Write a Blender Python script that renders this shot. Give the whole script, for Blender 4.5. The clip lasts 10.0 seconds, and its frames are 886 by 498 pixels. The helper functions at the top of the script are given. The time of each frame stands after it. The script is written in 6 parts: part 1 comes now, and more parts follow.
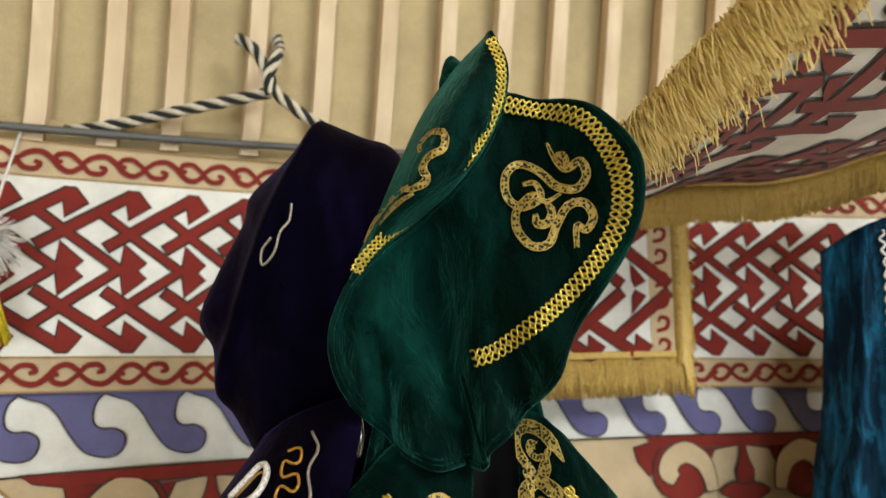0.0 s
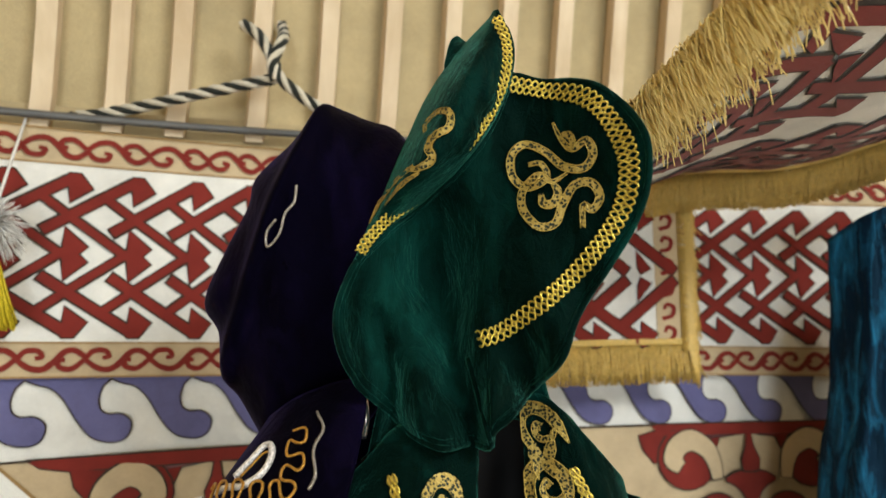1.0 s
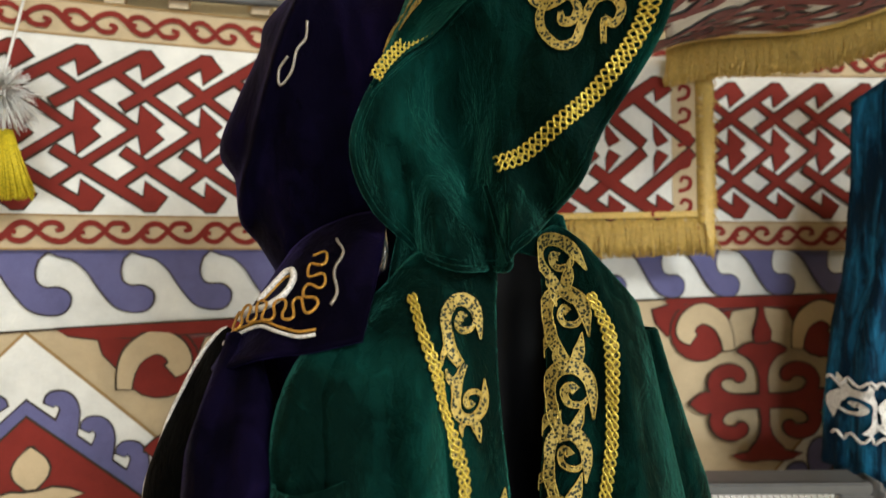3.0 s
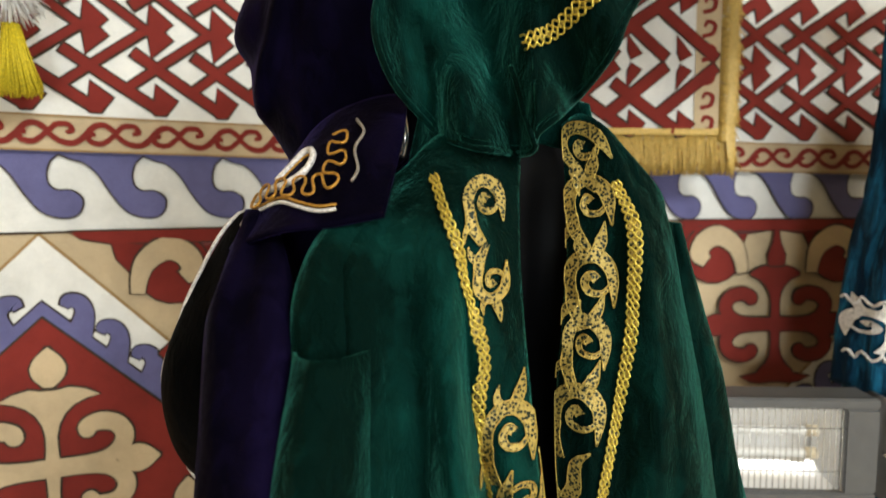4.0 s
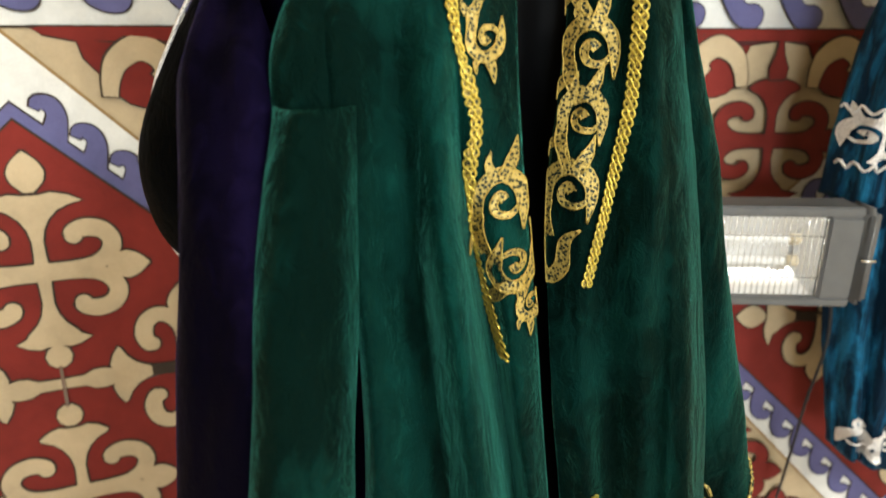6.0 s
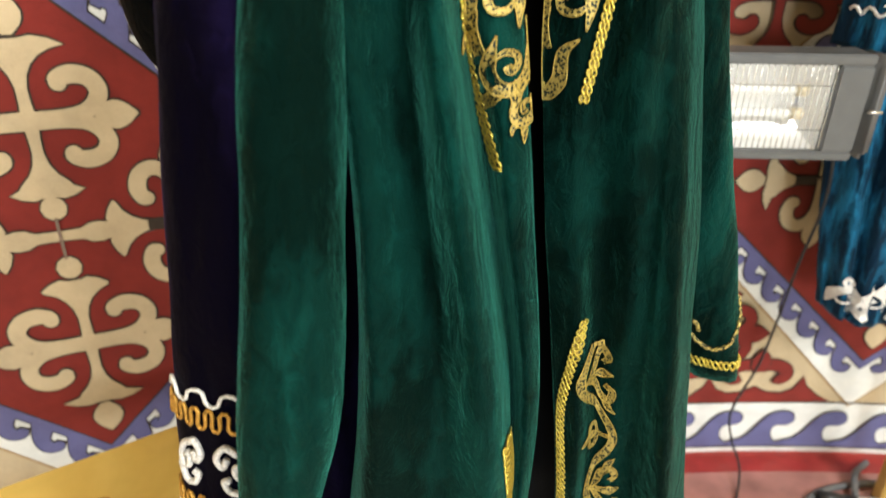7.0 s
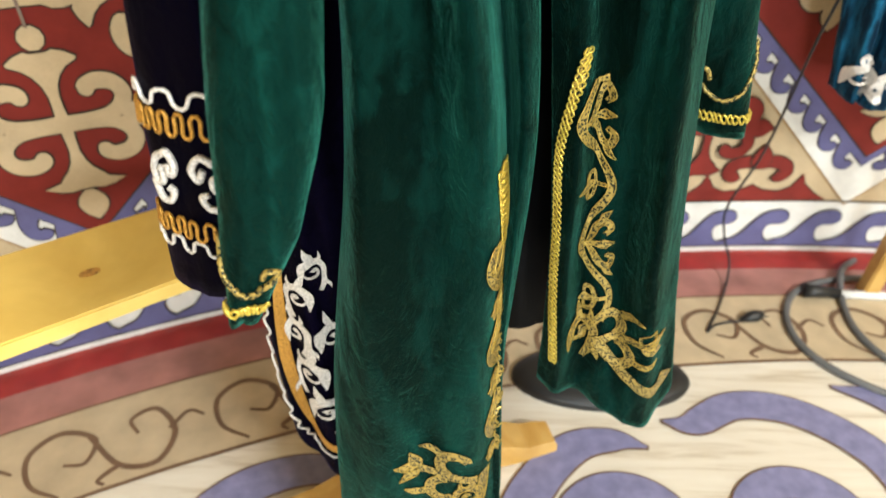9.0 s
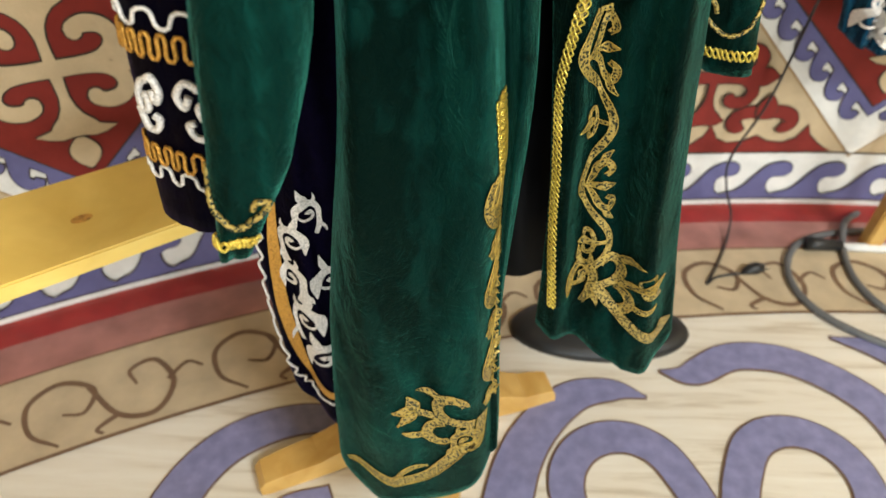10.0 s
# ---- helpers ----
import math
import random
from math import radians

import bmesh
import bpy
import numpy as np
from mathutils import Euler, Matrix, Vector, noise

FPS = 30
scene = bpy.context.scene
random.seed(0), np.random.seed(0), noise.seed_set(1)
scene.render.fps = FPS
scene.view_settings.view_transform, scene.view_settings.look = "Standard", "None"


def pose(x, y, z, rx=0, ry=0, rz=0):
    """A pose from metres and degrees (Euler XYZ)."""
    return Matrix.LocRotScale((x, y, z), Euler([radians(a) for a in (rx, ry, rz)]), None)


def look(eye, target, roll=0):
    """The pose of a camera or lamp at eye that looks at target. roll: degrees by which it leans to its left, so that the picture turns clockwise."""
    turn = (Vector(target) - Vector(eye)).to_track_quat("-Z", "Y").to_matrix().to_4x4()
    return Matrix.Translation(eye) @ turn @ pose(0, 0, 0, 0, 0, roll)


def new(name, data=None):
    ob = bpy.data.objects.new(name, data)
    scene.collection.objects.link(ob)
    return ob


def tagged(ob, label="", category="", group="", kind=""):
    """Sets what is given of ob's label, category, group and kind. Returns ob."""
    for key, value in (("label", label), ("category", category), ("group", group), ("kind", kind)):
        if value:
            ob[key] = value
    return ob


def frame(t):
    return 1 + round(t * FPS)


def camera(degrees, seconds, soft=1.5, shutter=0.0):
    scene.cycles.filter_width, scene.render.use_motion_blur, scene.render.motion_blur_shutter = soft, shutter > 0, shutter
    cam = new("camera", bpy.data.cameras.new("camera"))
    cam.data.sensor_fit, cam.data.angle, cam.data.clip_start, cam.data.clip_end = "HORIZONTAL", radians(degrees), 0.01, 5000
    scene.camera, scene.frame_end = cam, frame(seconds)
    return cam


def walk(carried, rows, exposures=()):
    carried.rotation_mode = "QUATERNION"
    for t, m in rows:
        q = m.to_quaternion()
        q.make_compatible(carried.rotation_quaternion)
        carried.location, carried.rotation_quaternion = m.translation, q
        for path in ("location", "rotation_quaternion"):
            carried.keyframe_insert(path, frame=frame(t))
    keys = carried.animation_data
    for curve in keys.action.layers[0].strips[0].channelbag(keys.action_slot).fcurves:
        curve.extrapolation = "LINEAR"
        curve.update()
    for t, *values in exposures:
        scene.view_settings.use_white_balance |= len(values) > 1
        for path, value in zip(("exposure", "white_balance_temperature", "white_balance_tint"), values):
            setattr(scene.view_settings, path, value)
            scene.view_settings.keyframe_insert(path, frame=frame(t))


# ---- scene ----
cam = camera(66.9, 10.0, shutter=0.35)
cam.data.dof.use_dof, cam.data.dof.focus_distance, cam.data.dof.aperture_fstop = True, 0.72, 4.0
PATH = [
    (0, (0.015, -0.105, 1.622), (-0.028, 1.883, 1.837), -0.8),
    (0.5, (0.014, -0.102, 1.617), (-0.042, 1.887, 1.826), -0.8),
    (1, (0.014, -0.101, 1.609), (-0.043, 1.889, 1.806), -0.7),
    (1.5, (0.015, -0.099, 1.594), (-0.045, 1.894, 1.751), -0.9),
    (2, (0.012, -0.095, 1.572), (-0.062, 1.9, 1.685), -0.8),
    (2.2, (0.009, -0.105, 1.56), (-0.057, 1.892, 1.643), -1.1),
    (3.3, (0.004, -0.09, 1.498), (-0.109, 1.905, 1.426), -1.1),
    (3.5, (0.001, -0.091, 1.488), (-0.12, 1.902, 1.384), -0.5),
    (4, (-0.011, -0.084, 1.453), (-0.124, 1.903, 1.26), -0.3),
    (4.5, (-0.014, -0.075, 1.425), (-0.11, 1.905, 1.164), -0.1),
    (5, (-0.017, -0.071, 1.397), (-0.098, 1.899, 1.062), 0.2),
    (5.2, (-0.018, -0.07, 1.389), (-0.097, 1.894, 1.019), 0.1),
    (6.3, (-0.009, -0.075, 1.359), (-0.078, 1.795, 0.654), 0.3),
    (6.5, (-0.006, -0.08, 1.342), (-0.07, 1.771, 0.588), 0.2),
    (6.6, (-0.006, -0.082, 1.337), (-0.063, 1.749, 0.534), 0.2),
    (7, (-0.005, -0.09, 1.296), (-0.071, 1.693, 0.391), 0.5),
    (7.5, (-0.003, -0.09, 1.26), (-0.063, 1.633, 0.246), 0.6),
    (8, (0.003, -0.1, 1.223), (-0.043, 1.556, 0.102), 0.7),
    (8.5, (0.004, -0.107, 1.197), (-0.029, 1.495, 0.0), 0.9),
    (9, (-0.001, -0.111, 1.168), (-0.037, 1.419, -0.119), 0.8),
    (9.5, (-0.001, -0.113, 1.147), (-0.029, 1.372, -0.193), 0.8),
    (10, (0.003, -0.116, 1.137), (-0.03, 1.342, -0.232), 0.8),
]
walk(cam, [(t, look(eye, target, roll)) for t, eye, target, roll in PATH],
     exposures=[(0, -0.36), (2, -0.34), (5, -0.06), (7, 0.34), (8.4, 0.54), (10, 0.06)])

# ---------- world and lights ----------
from mathutils.geometry import tessellate_polygon

world = bpy.data.worlds.new("sky")
scene.world = world
world.use_nodes = True
wn = world.node_tree.nodes
sky = wn.new("ShaderNodeTexSky")
sky.sky_type, sky.sun_disc = "NISHITA", False
sky.sun_elevation, sky.sun_rotation = radians(48), radians(60)
world.node_tree.links.new(sky.outputs[0], wn["Background"].inputs[0])
wn["Background"].inputs[1].default_value = 0.1


def area_lamp(name, eye, target, sx, sy, watts, colour):
    data = bpy.data.lights.new(name, "AREA")
    data.shape, data.size, data.size_y, data.energy, data.color = "RECTANGLE", sx, sy, watts, colour
    ob = new(name, data)
    ob.matrix_world = look(eye, target)
    return ob


# added lamps: overhead off the crown ring, at an unseen doorway behind the camera
area_lamp("overhead_fill_lamp", (2.35, -1.75, 3.6), (0.75, 0.1, 0.9), 1.5, 1.5, 250, (0.95, 1.0, 0.98))
area_lamp("front_fill_lamp", (0.6, -6.85, 1.3), (0.5, 0.8, 1.1), 1.7, 1.8, 250, (0.90, 1.0, 1.04))

# ---------- materials ----------
def nodes_of(name):
    m = bpy.data.materials.new(name)
    m.use_nodes = True
    t = m.node_tree
    return m, t, t.nodes["Principled BSDF"]


def add(t, kind, **vals):
    n = t.nodes.new("ShaderNode" + kind)
    for k, v in vals.items():
        n.inputs[k].default_value = v
    return n


def ramp_of(t, fac, stops):
    r = t.nodes.new("ShaderNodeValToRGB")
    while len(r.color_ramp.elements) < len(stops):
        r.color_ramp.elements.new(0.5)
    for e, (pos, col) in zip(r.color_ramp.elements, stops):
        e.position, e.color = pos, (*col, 1)
    t.links.new(fac, r.inputs[0])
    return r.outputs[0]


def coords(t, scale=(1, 1, 1)):
    c = t.nodes.new("ShaderNodeTexCoord")
    m = t.nodes.new("ShaderNodeMapping")
    m.inputs["Scale"].default_value = scale
    t.links.new(c.outputs["Object"], m.inputs[0])
    return m.outputs[0]


def bump(t, b, height, strength, dist):
    n = add(t, "Bump", Strength=strength, Distance=dist)
    t.links.new(height, n.inputs["Height"])
    t.links.new(n.outputs[0], b.inputs["Normal"])


def shade(c, k):
    return tuple(min(1, v * k) for v in c)


def cloth(name, col, rough=0.9, var=0.18, sheen=0.15, weave=900, scale=9):
    """Printed felt or woven cloth: mottled at a hand's scale, woven at thread scale."""
    m, t, b = nodes_of(name)
    n1 = add(t, "TexNoise", Scale=scale, Detail=6, Roughness=0.65)
    t.links.new(coords(t), n1.inputs["Vector"])
    n2 = add(t, "TexNoise", Scale=weave, Detail=2)
    t.links.new(coords(t), n2.inputs["Vector"])
    c1 = ramp_of(t, n1.outputs[0], [(0.3, shade(col, 1 - var)), (0.7, shade(col, 1 + var * 0.7))])
    mix = t.nodes.new("ShaderNodeMixRGB")
    mix.blend_type = "MULTIPLY"
    mix.inputs[0].default_value = 0.45
    t.links.new(c1, mix.inputs[1])
    t.links.new(ramp_of(t, n2.outputs[0], [(0.3, (0.55, 0.55, 0.55)), (0.65, (1.0, 1.0, 1.0))]), mix.inputs[2])
    t.links.new(mix.outputs[0], b.inputs["Base Color"])
    b.inputs["Roughness"].default_value = rough
    b.inputs["Sheen Weight"].default_value = sheen
    b.inputs["Specular IOR Level"].default_value = 0.2
    bump(t, b, n2.outputs[0], 0.35, 0.001)
    return m


def velvet(name, dark, light, tint, sheen=1.0, stretch=(9, 9, 1.6), spec=0.35, crush=0.5, nap=0.35):
    """Pile cloth: nearly black seen straight on, bright where the pile is seen along its side; brushed patches and fine
    creases turn the pile, and the patches' sheen is also painted into the colour.
    """
    m, t, b = nodes_of(name)
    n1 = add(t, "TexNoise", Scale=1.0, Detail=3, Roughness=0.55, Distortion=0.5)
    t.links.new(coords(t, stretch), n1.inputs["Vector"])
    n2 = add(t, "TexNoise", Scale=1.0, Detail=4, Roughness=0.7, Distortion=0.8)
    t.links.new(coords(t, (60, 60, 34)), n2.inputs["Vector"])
    n3 = add(t, "TexNoise", Scale=1100, Detail=1)
    t.links.new(coords(t), n3.inputs["Vector"])
    fold = add(t, "TexNoise", Scale=1.0, Detail=2, Roughness=0.4, Distortion=1.2)
    t.links.new(coords(t, (11, 11, 17)), fold.inputs["Vector"])

    def math2(op, a, v, c=None):
        n = t.nodes.new("ShaderNodeMath")
        n.operation = op
        t.links.new(a, n.inputs[0])
        if isinstance(v, float):
            n.inputs[1].default_value = v
        else:
            t.links.new(v, n.inputs[1])
        if c is not None:
            t.links.new(c, n.inputs[2])
        return n.outputs[0]
    line = math2("ABSOLUTE", math2("SUBTRACT", fold.outputs[0], 0.5), 0.0)
    crease = ramp_of(t, line, [(0.0, (0.0,) * 3), (0.012, (1.0,) * 3)])
    # noise paints the sheen of brushed nap into the base colour as lighter streaks
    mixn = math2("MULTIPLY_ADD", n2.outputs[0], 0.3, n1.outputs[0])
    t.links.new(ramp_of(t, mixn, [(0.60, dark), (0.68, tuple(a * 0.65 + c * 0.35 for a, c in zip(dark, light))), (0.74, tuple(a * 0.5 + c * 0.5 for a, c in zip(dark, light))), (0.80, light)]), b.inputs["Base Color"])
    b.inputs["Roughness"].default_value = 0.62
    b.inputs["Sheen Weight"].default_value = sheen
    b.inputs["Sheen Roughness"].default_value = nap
    b.inputs["Sheen Tint"].default_value = (*tint, 1)
    b.inputs["Specular IOR Level"].default_value = spec
    b.inputs["Specular Tint"].default_value = (*tint, 1)
    h = math2("MULTIPLY_ADD", n3.outputs[0], 0.05, n1.outputs[0])
    h = math2("MULTIPLY_ADD", n2.outputs[0], 0.30, h)
    h = math2("MULTIPLY_ADD", crease, 0.02, h)
    bump(t, b, h, crush, 0.022)
    return m


def plain(name, col, rough=0.5, metal=0.0, var=0.12, scale=25, spec=0.5):
    m, t, b = nodes_of(name)
    n = add(t, "TexNoise", Scale=scale, Detail=5)
    t.links.new(coords(t), n.inputs["Vector"])
    t.links.new(ramp_of(t, n.outputs[0], [(0.3, shade(col, 1 - var)), (0.7, shade(col, 1 + var))]), b.inputs["Base Color"])
    b.inputs["Roughness"].default_value, b.inputs["Metallic"].default_value = rough, metal
    b.inputs["Specular IOR Level"].default_value = spec
    return m


def wood(name, c1, c2, stretch, rough=0.5, knots=True):
    m, t, b = nodes_of(name)
    n = add(t, "TexNoise", Scale=1.0, Detail=7, Roughness=0.6, Distortion=0.8)
    t.links.new(coords(t, stretch), n.inputs["Vector"])
    n2 = add(t, "TexNoise", Scale=7, Detail=3)
    t.links.new(coords(t), n2.inputs["Vector"])
    mix = t.nodes.new("ShaderNodeMixRGB")
    mix.blend_type = "MULTIPLY"
    mix.inputs[0].default_value = 0.5
    t.links.new(ramp_of(t, n.outputs[0], [(0.3, c1), (0.72, c2)]), mix.inputs[1])
    t.links.new(ramp_of(t, n2.outputs[0], [(0.35, (0.75, 0.7, 0.6)), (0.6, (1, 1, 1))]), mix.inputs[2])
    t.links.new(mix.outputs[0], b.inputs["Base Color"])
    b.inputs["Roughness"].default_value = rough
    bump(t, b, n.outputs[0], 0.15, 0.003)
    return m


def thread(name, col, dark, metal=0.75, rough=0.34, lace=True):
    """Metallic embroidery: rows of stitches, with the ground showing between them."""
    m, t, b = nodes_of(name)
    uv = t.nodes.new("ShaderNodeTexCoord")
    mp = t.nodes.new("ShaderNodeMapping")
    mp.inputs["Scale"].default_value = (1, 1, 1)
    t.links.new(uv.outputs["UV"], mp.inputs[0])
    w = add(t, "TexWave", Scale=55, Distortion=1.5, Detail=1)
    w.bands_direction = "DIAGONAL"
    t.links.new(mp.outputs[0], w.inputs["Vector"])
    v = add(t, "TexVoronoi", Scale=300)
    t.links.new(coords(t), v.inputs["Vector"])
    n = add(t, "TexNoise", Scale=420, Detail=2)
    t.links.new(coords(t), n.inputs["Vector"])
    pick = v.outputs["Distance"] if lace else n.outputs[0]
    stops = [(0.40, dark), (0.56, col)] if lace else [(0.3, shade(col, 0.5)), (0.62, col)]
    t.links.new(ramp_of(t, pick, stops), b.inputs["Base Color"])
    b.inputs["Metallic"].default_value, b.inputs["Roughness"].default_value = metal, rough
    bump(t, b, n.outputs[0], 0.8, 0.002)
    return m


FELT_WHITE = cloth("white printed felt", (0.80, 0.78, 0.74))
FELT_BEIGE = cloth("beige printed felt", (0.56, 0.43, 0.27))
FELT_RED = cloth("brick red printed felt", (0.21, 0.024, 0.018), var=0.22)
FELT_BLUE = cloth("slate blue printed felt", (0.135, 0.13, 0.28), var=0.22)
FELT_LINE = cloth("dark brown print outline", (0.05, 0.035, 0.025))
FELT_TAN = cloth("tan seam line", (0.36, 0.22, 0.09))
ROOF_FELT = cloth("cream roof felt", (0.52, 0.41, 0.23), var=0.2, scale=5, weave=500)
POLE_WOOD = wood("pale willow roof pole", (0.58, 0.43, 0.27), (0.76, 0.62, 0.44), (14, 14, 2.5), 0.6)
PINE = wood("varnished pine", (0.52, 0.29, 0.07), (0.70, 0.45, 0.15), (12, 12, 12), 0.35)
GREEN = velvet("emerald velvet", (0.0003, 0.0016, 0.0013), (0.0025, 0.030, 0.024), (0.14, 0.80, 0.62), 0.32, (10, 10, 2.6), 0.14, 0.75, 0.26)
PURPLE = velvet("dark violet velvet", (0.0009, 0.0007, 0.002), (0.0045, 0.0028, 0.014), (0.25, 0.17, 0.8), 0.09, (9, 9, 1.6), 0.06, 0.4, 0.25)
BLACK_PILE = velvet("black velvet", (0.001, 0.001, 0.001), (0.003, 0.003, 0.003), (0.35, 0.35, 0.4), 0.0, (14, 14, 4), 0.02)
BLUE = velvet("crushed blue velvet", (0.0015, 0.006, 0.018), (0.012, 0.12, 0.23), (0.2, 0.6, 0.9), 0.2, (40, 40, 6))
LINING = plain("black satin lining", (0.0022, 0.0021, 0.0025), 0.5, 0, 0.4, 12, 0.12)
GOLD = thread("gold lace embroidery", (0.46, 0.33, 0.085), (0.008, 0.018, 0.011), 0.4)
GOLD_EDGE = thread("gold edging cord", (0.62, 0.44, 0.10), (0.3, 0.2, 0.02), 0.6, 0.35, False)
GOLD_BRAID = thread("bright gold braid", (0.86, 0.66, 0.12), (0.3, 0.2, 0.02), 0.7, 0.3, False)
COPPER = thread("orange gold cord", (0.62, 0.31, 0.05), (0.2, 0.08, 0.01), 0.5, 0.4, False)
TARNISH = thread("tarnished silver cord", (0.42, 0.37, 0.32), (0.12, 0.1, 0.08), 0.5, 0.4, False)
SILVER = thread("white silver cord", (0.85, 0.80, 0.76), (0.4, 0.35, 0.3), 0.15, 0.5, False)
# front roll's silk: strong light from above is put into this brighter colour
FRINGE_LIT = plain("golden silk fringe", (0.95, 0.70, 0.27), 0.33, 0.0, 0.12, 60, 0.6)
FRINGE_OCHRE = thread("ochre silk fringe", (0.76, 0.50, 0.13), (0.3, 0.18, 0.03), 0.0, 0.4, False)
YELLOW = thread("yellow tassel yarn", (0.85, 0.66, 0.02), (0.5, 0.3, 0.0), 0.0, 0.6, False)
FEATHER = plain("white down", (0.75, 0.74, 0.72), 0.9)
ROPE_DARK = cloth("black wool strand", (0.02, 0.022, 0.018), weave=300)
ROPE_LIGHT = cloth("white wool strand", (0.62, 0.56, 0.45), weave=300)
GREY_PAINT = plain("grey coated steel", (0.10, 0.097, 0.095), 0.42, 0.1)
# bright reflection in the metal is put into a whitish, half-diffuse colour
REFLECTOR = plain("whitened reflector metal", (0.88, 0.86, 0.84), 0.3, 0.45, 0.05)
CHROME = plain("chromed wire", (0.75, 0.74, 0.72), 0.25, 0.9, 0.03)
BLACK_PLASTIC = plain("black plastic", (0.012, 0.012, 0.013), 0.45)
CABLE_GREY = plain("grey rubber cable", (0.12, 0.12, 0.125), 0.55)
CERAMIC = plain("cream ceramic", (0.6, 0.5, 0.35), 0.6)
VINYL_BEIGE = plain("beige printed vinyl", (0.50, 0.40, 0.27), 0.45, 0, 0.15, 14)
VINYL_RED = plain("red printed vinyl", (0.34, 0.03, 0.025), 0.4, 0, 0.2, 14)
VINYL_PINK = plain("pale rose vinyl", (0.36, 0.16, 0.14), 0.35, 0, 0.3, 10)
VINYL_BLUE = plain("slate blue printed vinyl", (0.20, 0.20, 0.36), 0.5, 0, 0.18, 40)
VINYL_LINE = plain("brown printed line", (0.17, 0.10, 0.06), 0.5)
GLASS_TUBE = plain("frosted quartz tube", (0.8, 0.78, 0.75), 0.3)


def vinyl_planks():
    m, t, b = nodes_of("whitewashed plank vinyl")
    n = add(t, "TexNoise", Scale=1.0, Detail=8, Roughness=0.65, Distortion=0.5)
    t.links.new(coords(t, (2.5, 26, 1)), n.inputs["Vector"])
    t.links.new(ramp_of(t, n.outputs[0], [(0.32, (0.50, 0.42, 0.32)), (0.46, (0.68, 0.62, 0.53)), (0.7, (0.76, 0.72, 0.65))]), b.inputs["Base Color"])
    b.inputs["Roughness"].default_value = 0.38
    return m


PLANKS = vinyl_planks()


# ---------- mesh helpers ----------
def thing(name, label, category, group="", kind="", at=(0, 0, 0)):
    ob = new(name)
    ob.empty_display_size = 0.05
    ob.location = at
    return tagged(ob, label, category, group, kind)


def part(name, bm, material, parent=None, label="", smooth=True):
    me = bpy.data.meshes.new(name)
    if smooth:
        for f in bm.faces:
            f.smooth = True
    bm.to_mesh(me)
    bm.free()
    me.materials.append(material)
    ob = new(name, me)
    if parent:
        ob.parent = parent
        ob.matrix_parent_inverse = Matrix.Translation(-Vector(parent.location)) if parent.type == "EMPTY" else Matrix()
    if label:
        ob["label"] = label
    return ob


def thick(ob, d, offset=0):
    mod = ob.modifiers.new("thickness", "SOLIDIFY")
    mod.thickness, mod.offset = d, offset
    return ob


def surface(fn, nu, nv, close_u=False):
    """A grid mesh of fn(a, b), a and b from 0 to 1, with its grid as UV."""
    bm = bmesh.new()
    uvl = bm.loops.layers.uv.new("UVMap")
    cols = nu if close_u else nu + 1
    vs = [[bm.verts.new(fn(i / nu, j / nv)) for i in range(cols)] for j in range(nv + 1)]
    for j in range(nv):
        for i in range(nu):
            k = (i + 1) % cols
            f = bm.faces.new((vs[j][i], vs[j][k], vs[j + 1][k], vs[j + 1][i]))
            for lp, (a, b) in zip(f.loops, ((i, j), (i + 1, j), (i + 1, j + 1), (i, j + 1))):
                lp[uvl].uv = (a / nu, b / nv)
    return bm


def smooth_line(pts, n=8, closed=False):
    """Catmull-Rom through the points."""
    P = [np.array(p, float) for p in pts]
    out = []
    m = len(P)
    for i in range(m if closed else m - 1):
        p1, p2 = P[i], P[(i + 1) % m]
        p0 = P[i - 1] if (i > 0 or closed) else 2 * p1 - p2
        p3 = P[(i + 2) % m] if (i + 2 < m or closed) else 2 * p2 - p1
        for k in range(n):
            t = k / n
            out.append(0.5 * (2 * p1 + (p2 - p0) * t + (2 * p0 - 5 * p1 + 4 * p2 - p3) * t * t + (3 * p1 - p0 - 3 * p2 + p3) * t ** 3))
    if not closed:
        out.append(P[-1])
    return out


BANDS = [0]


def ribbon(bm, pts, widths, place, grow=0.0, tip=0.5):
    """A flat band along 2D points, of the widths given along it, laid by place(x, y)."""
    uvl = bm.loops.layers.uv.verify()
    P = [np.array(p, float) for p in pts]
    n = len(P)
    BANDS[0] += 1
    rise = Vector((0, -0.00018, 0.00018)) * (BANDS[0] % 7)
    lay = lambda q: Vector(place(*q)) + rise
    run, prev, vs = 0.0, None, []
    wi = np.interp(np.linspace(0, 1, n), np.linspace(0, 1, len(widths)), widths)
    for i in range(n):
        d = P[min(i + 1, n - 1)] - P[max(i - 1, 0)]
        d = d / (np.linalg.norm(d) + 1e-9)
        q = P[i].copy()
        if grow and i == 0:
            q = q - d * grow
        if grow and i == n - 1:
            q = q + d * grow
        nn = np.array((-d[1], d[0]))
        h = wi[i] / 2 + grow
        if i:
            run += float(np.linalg.norm(P[i] - P[i - 1]))
        vs.append((bm.verts.new(lay(q + nn * h)), bm.verts.new(lay(q - nn * h)), run))
    for a, b in zip(vs, vs[1:]):
        f = bm.faces.new((a[0], a[1], b[1], b[0]))
        for lp, uvv in zip(f.loops, ((1, a[2] * 50), (0, a[2] * 50), (0, b[2] * 50), (1, b[2] * 50))):
            lp[uvl].uv = uvv


def poly(bm, pts, place):
    tri = tessellate_polygon([[Vector((p[0], p[1], 0)) for p in pts]])
    vs = [bm.verts.new(place(*p)) for p in pts]
    for a, b, c in tri:
        try:
            bm.faces.new((vs[a], vs[b], vs[c]))
        except ValueError:
            pass


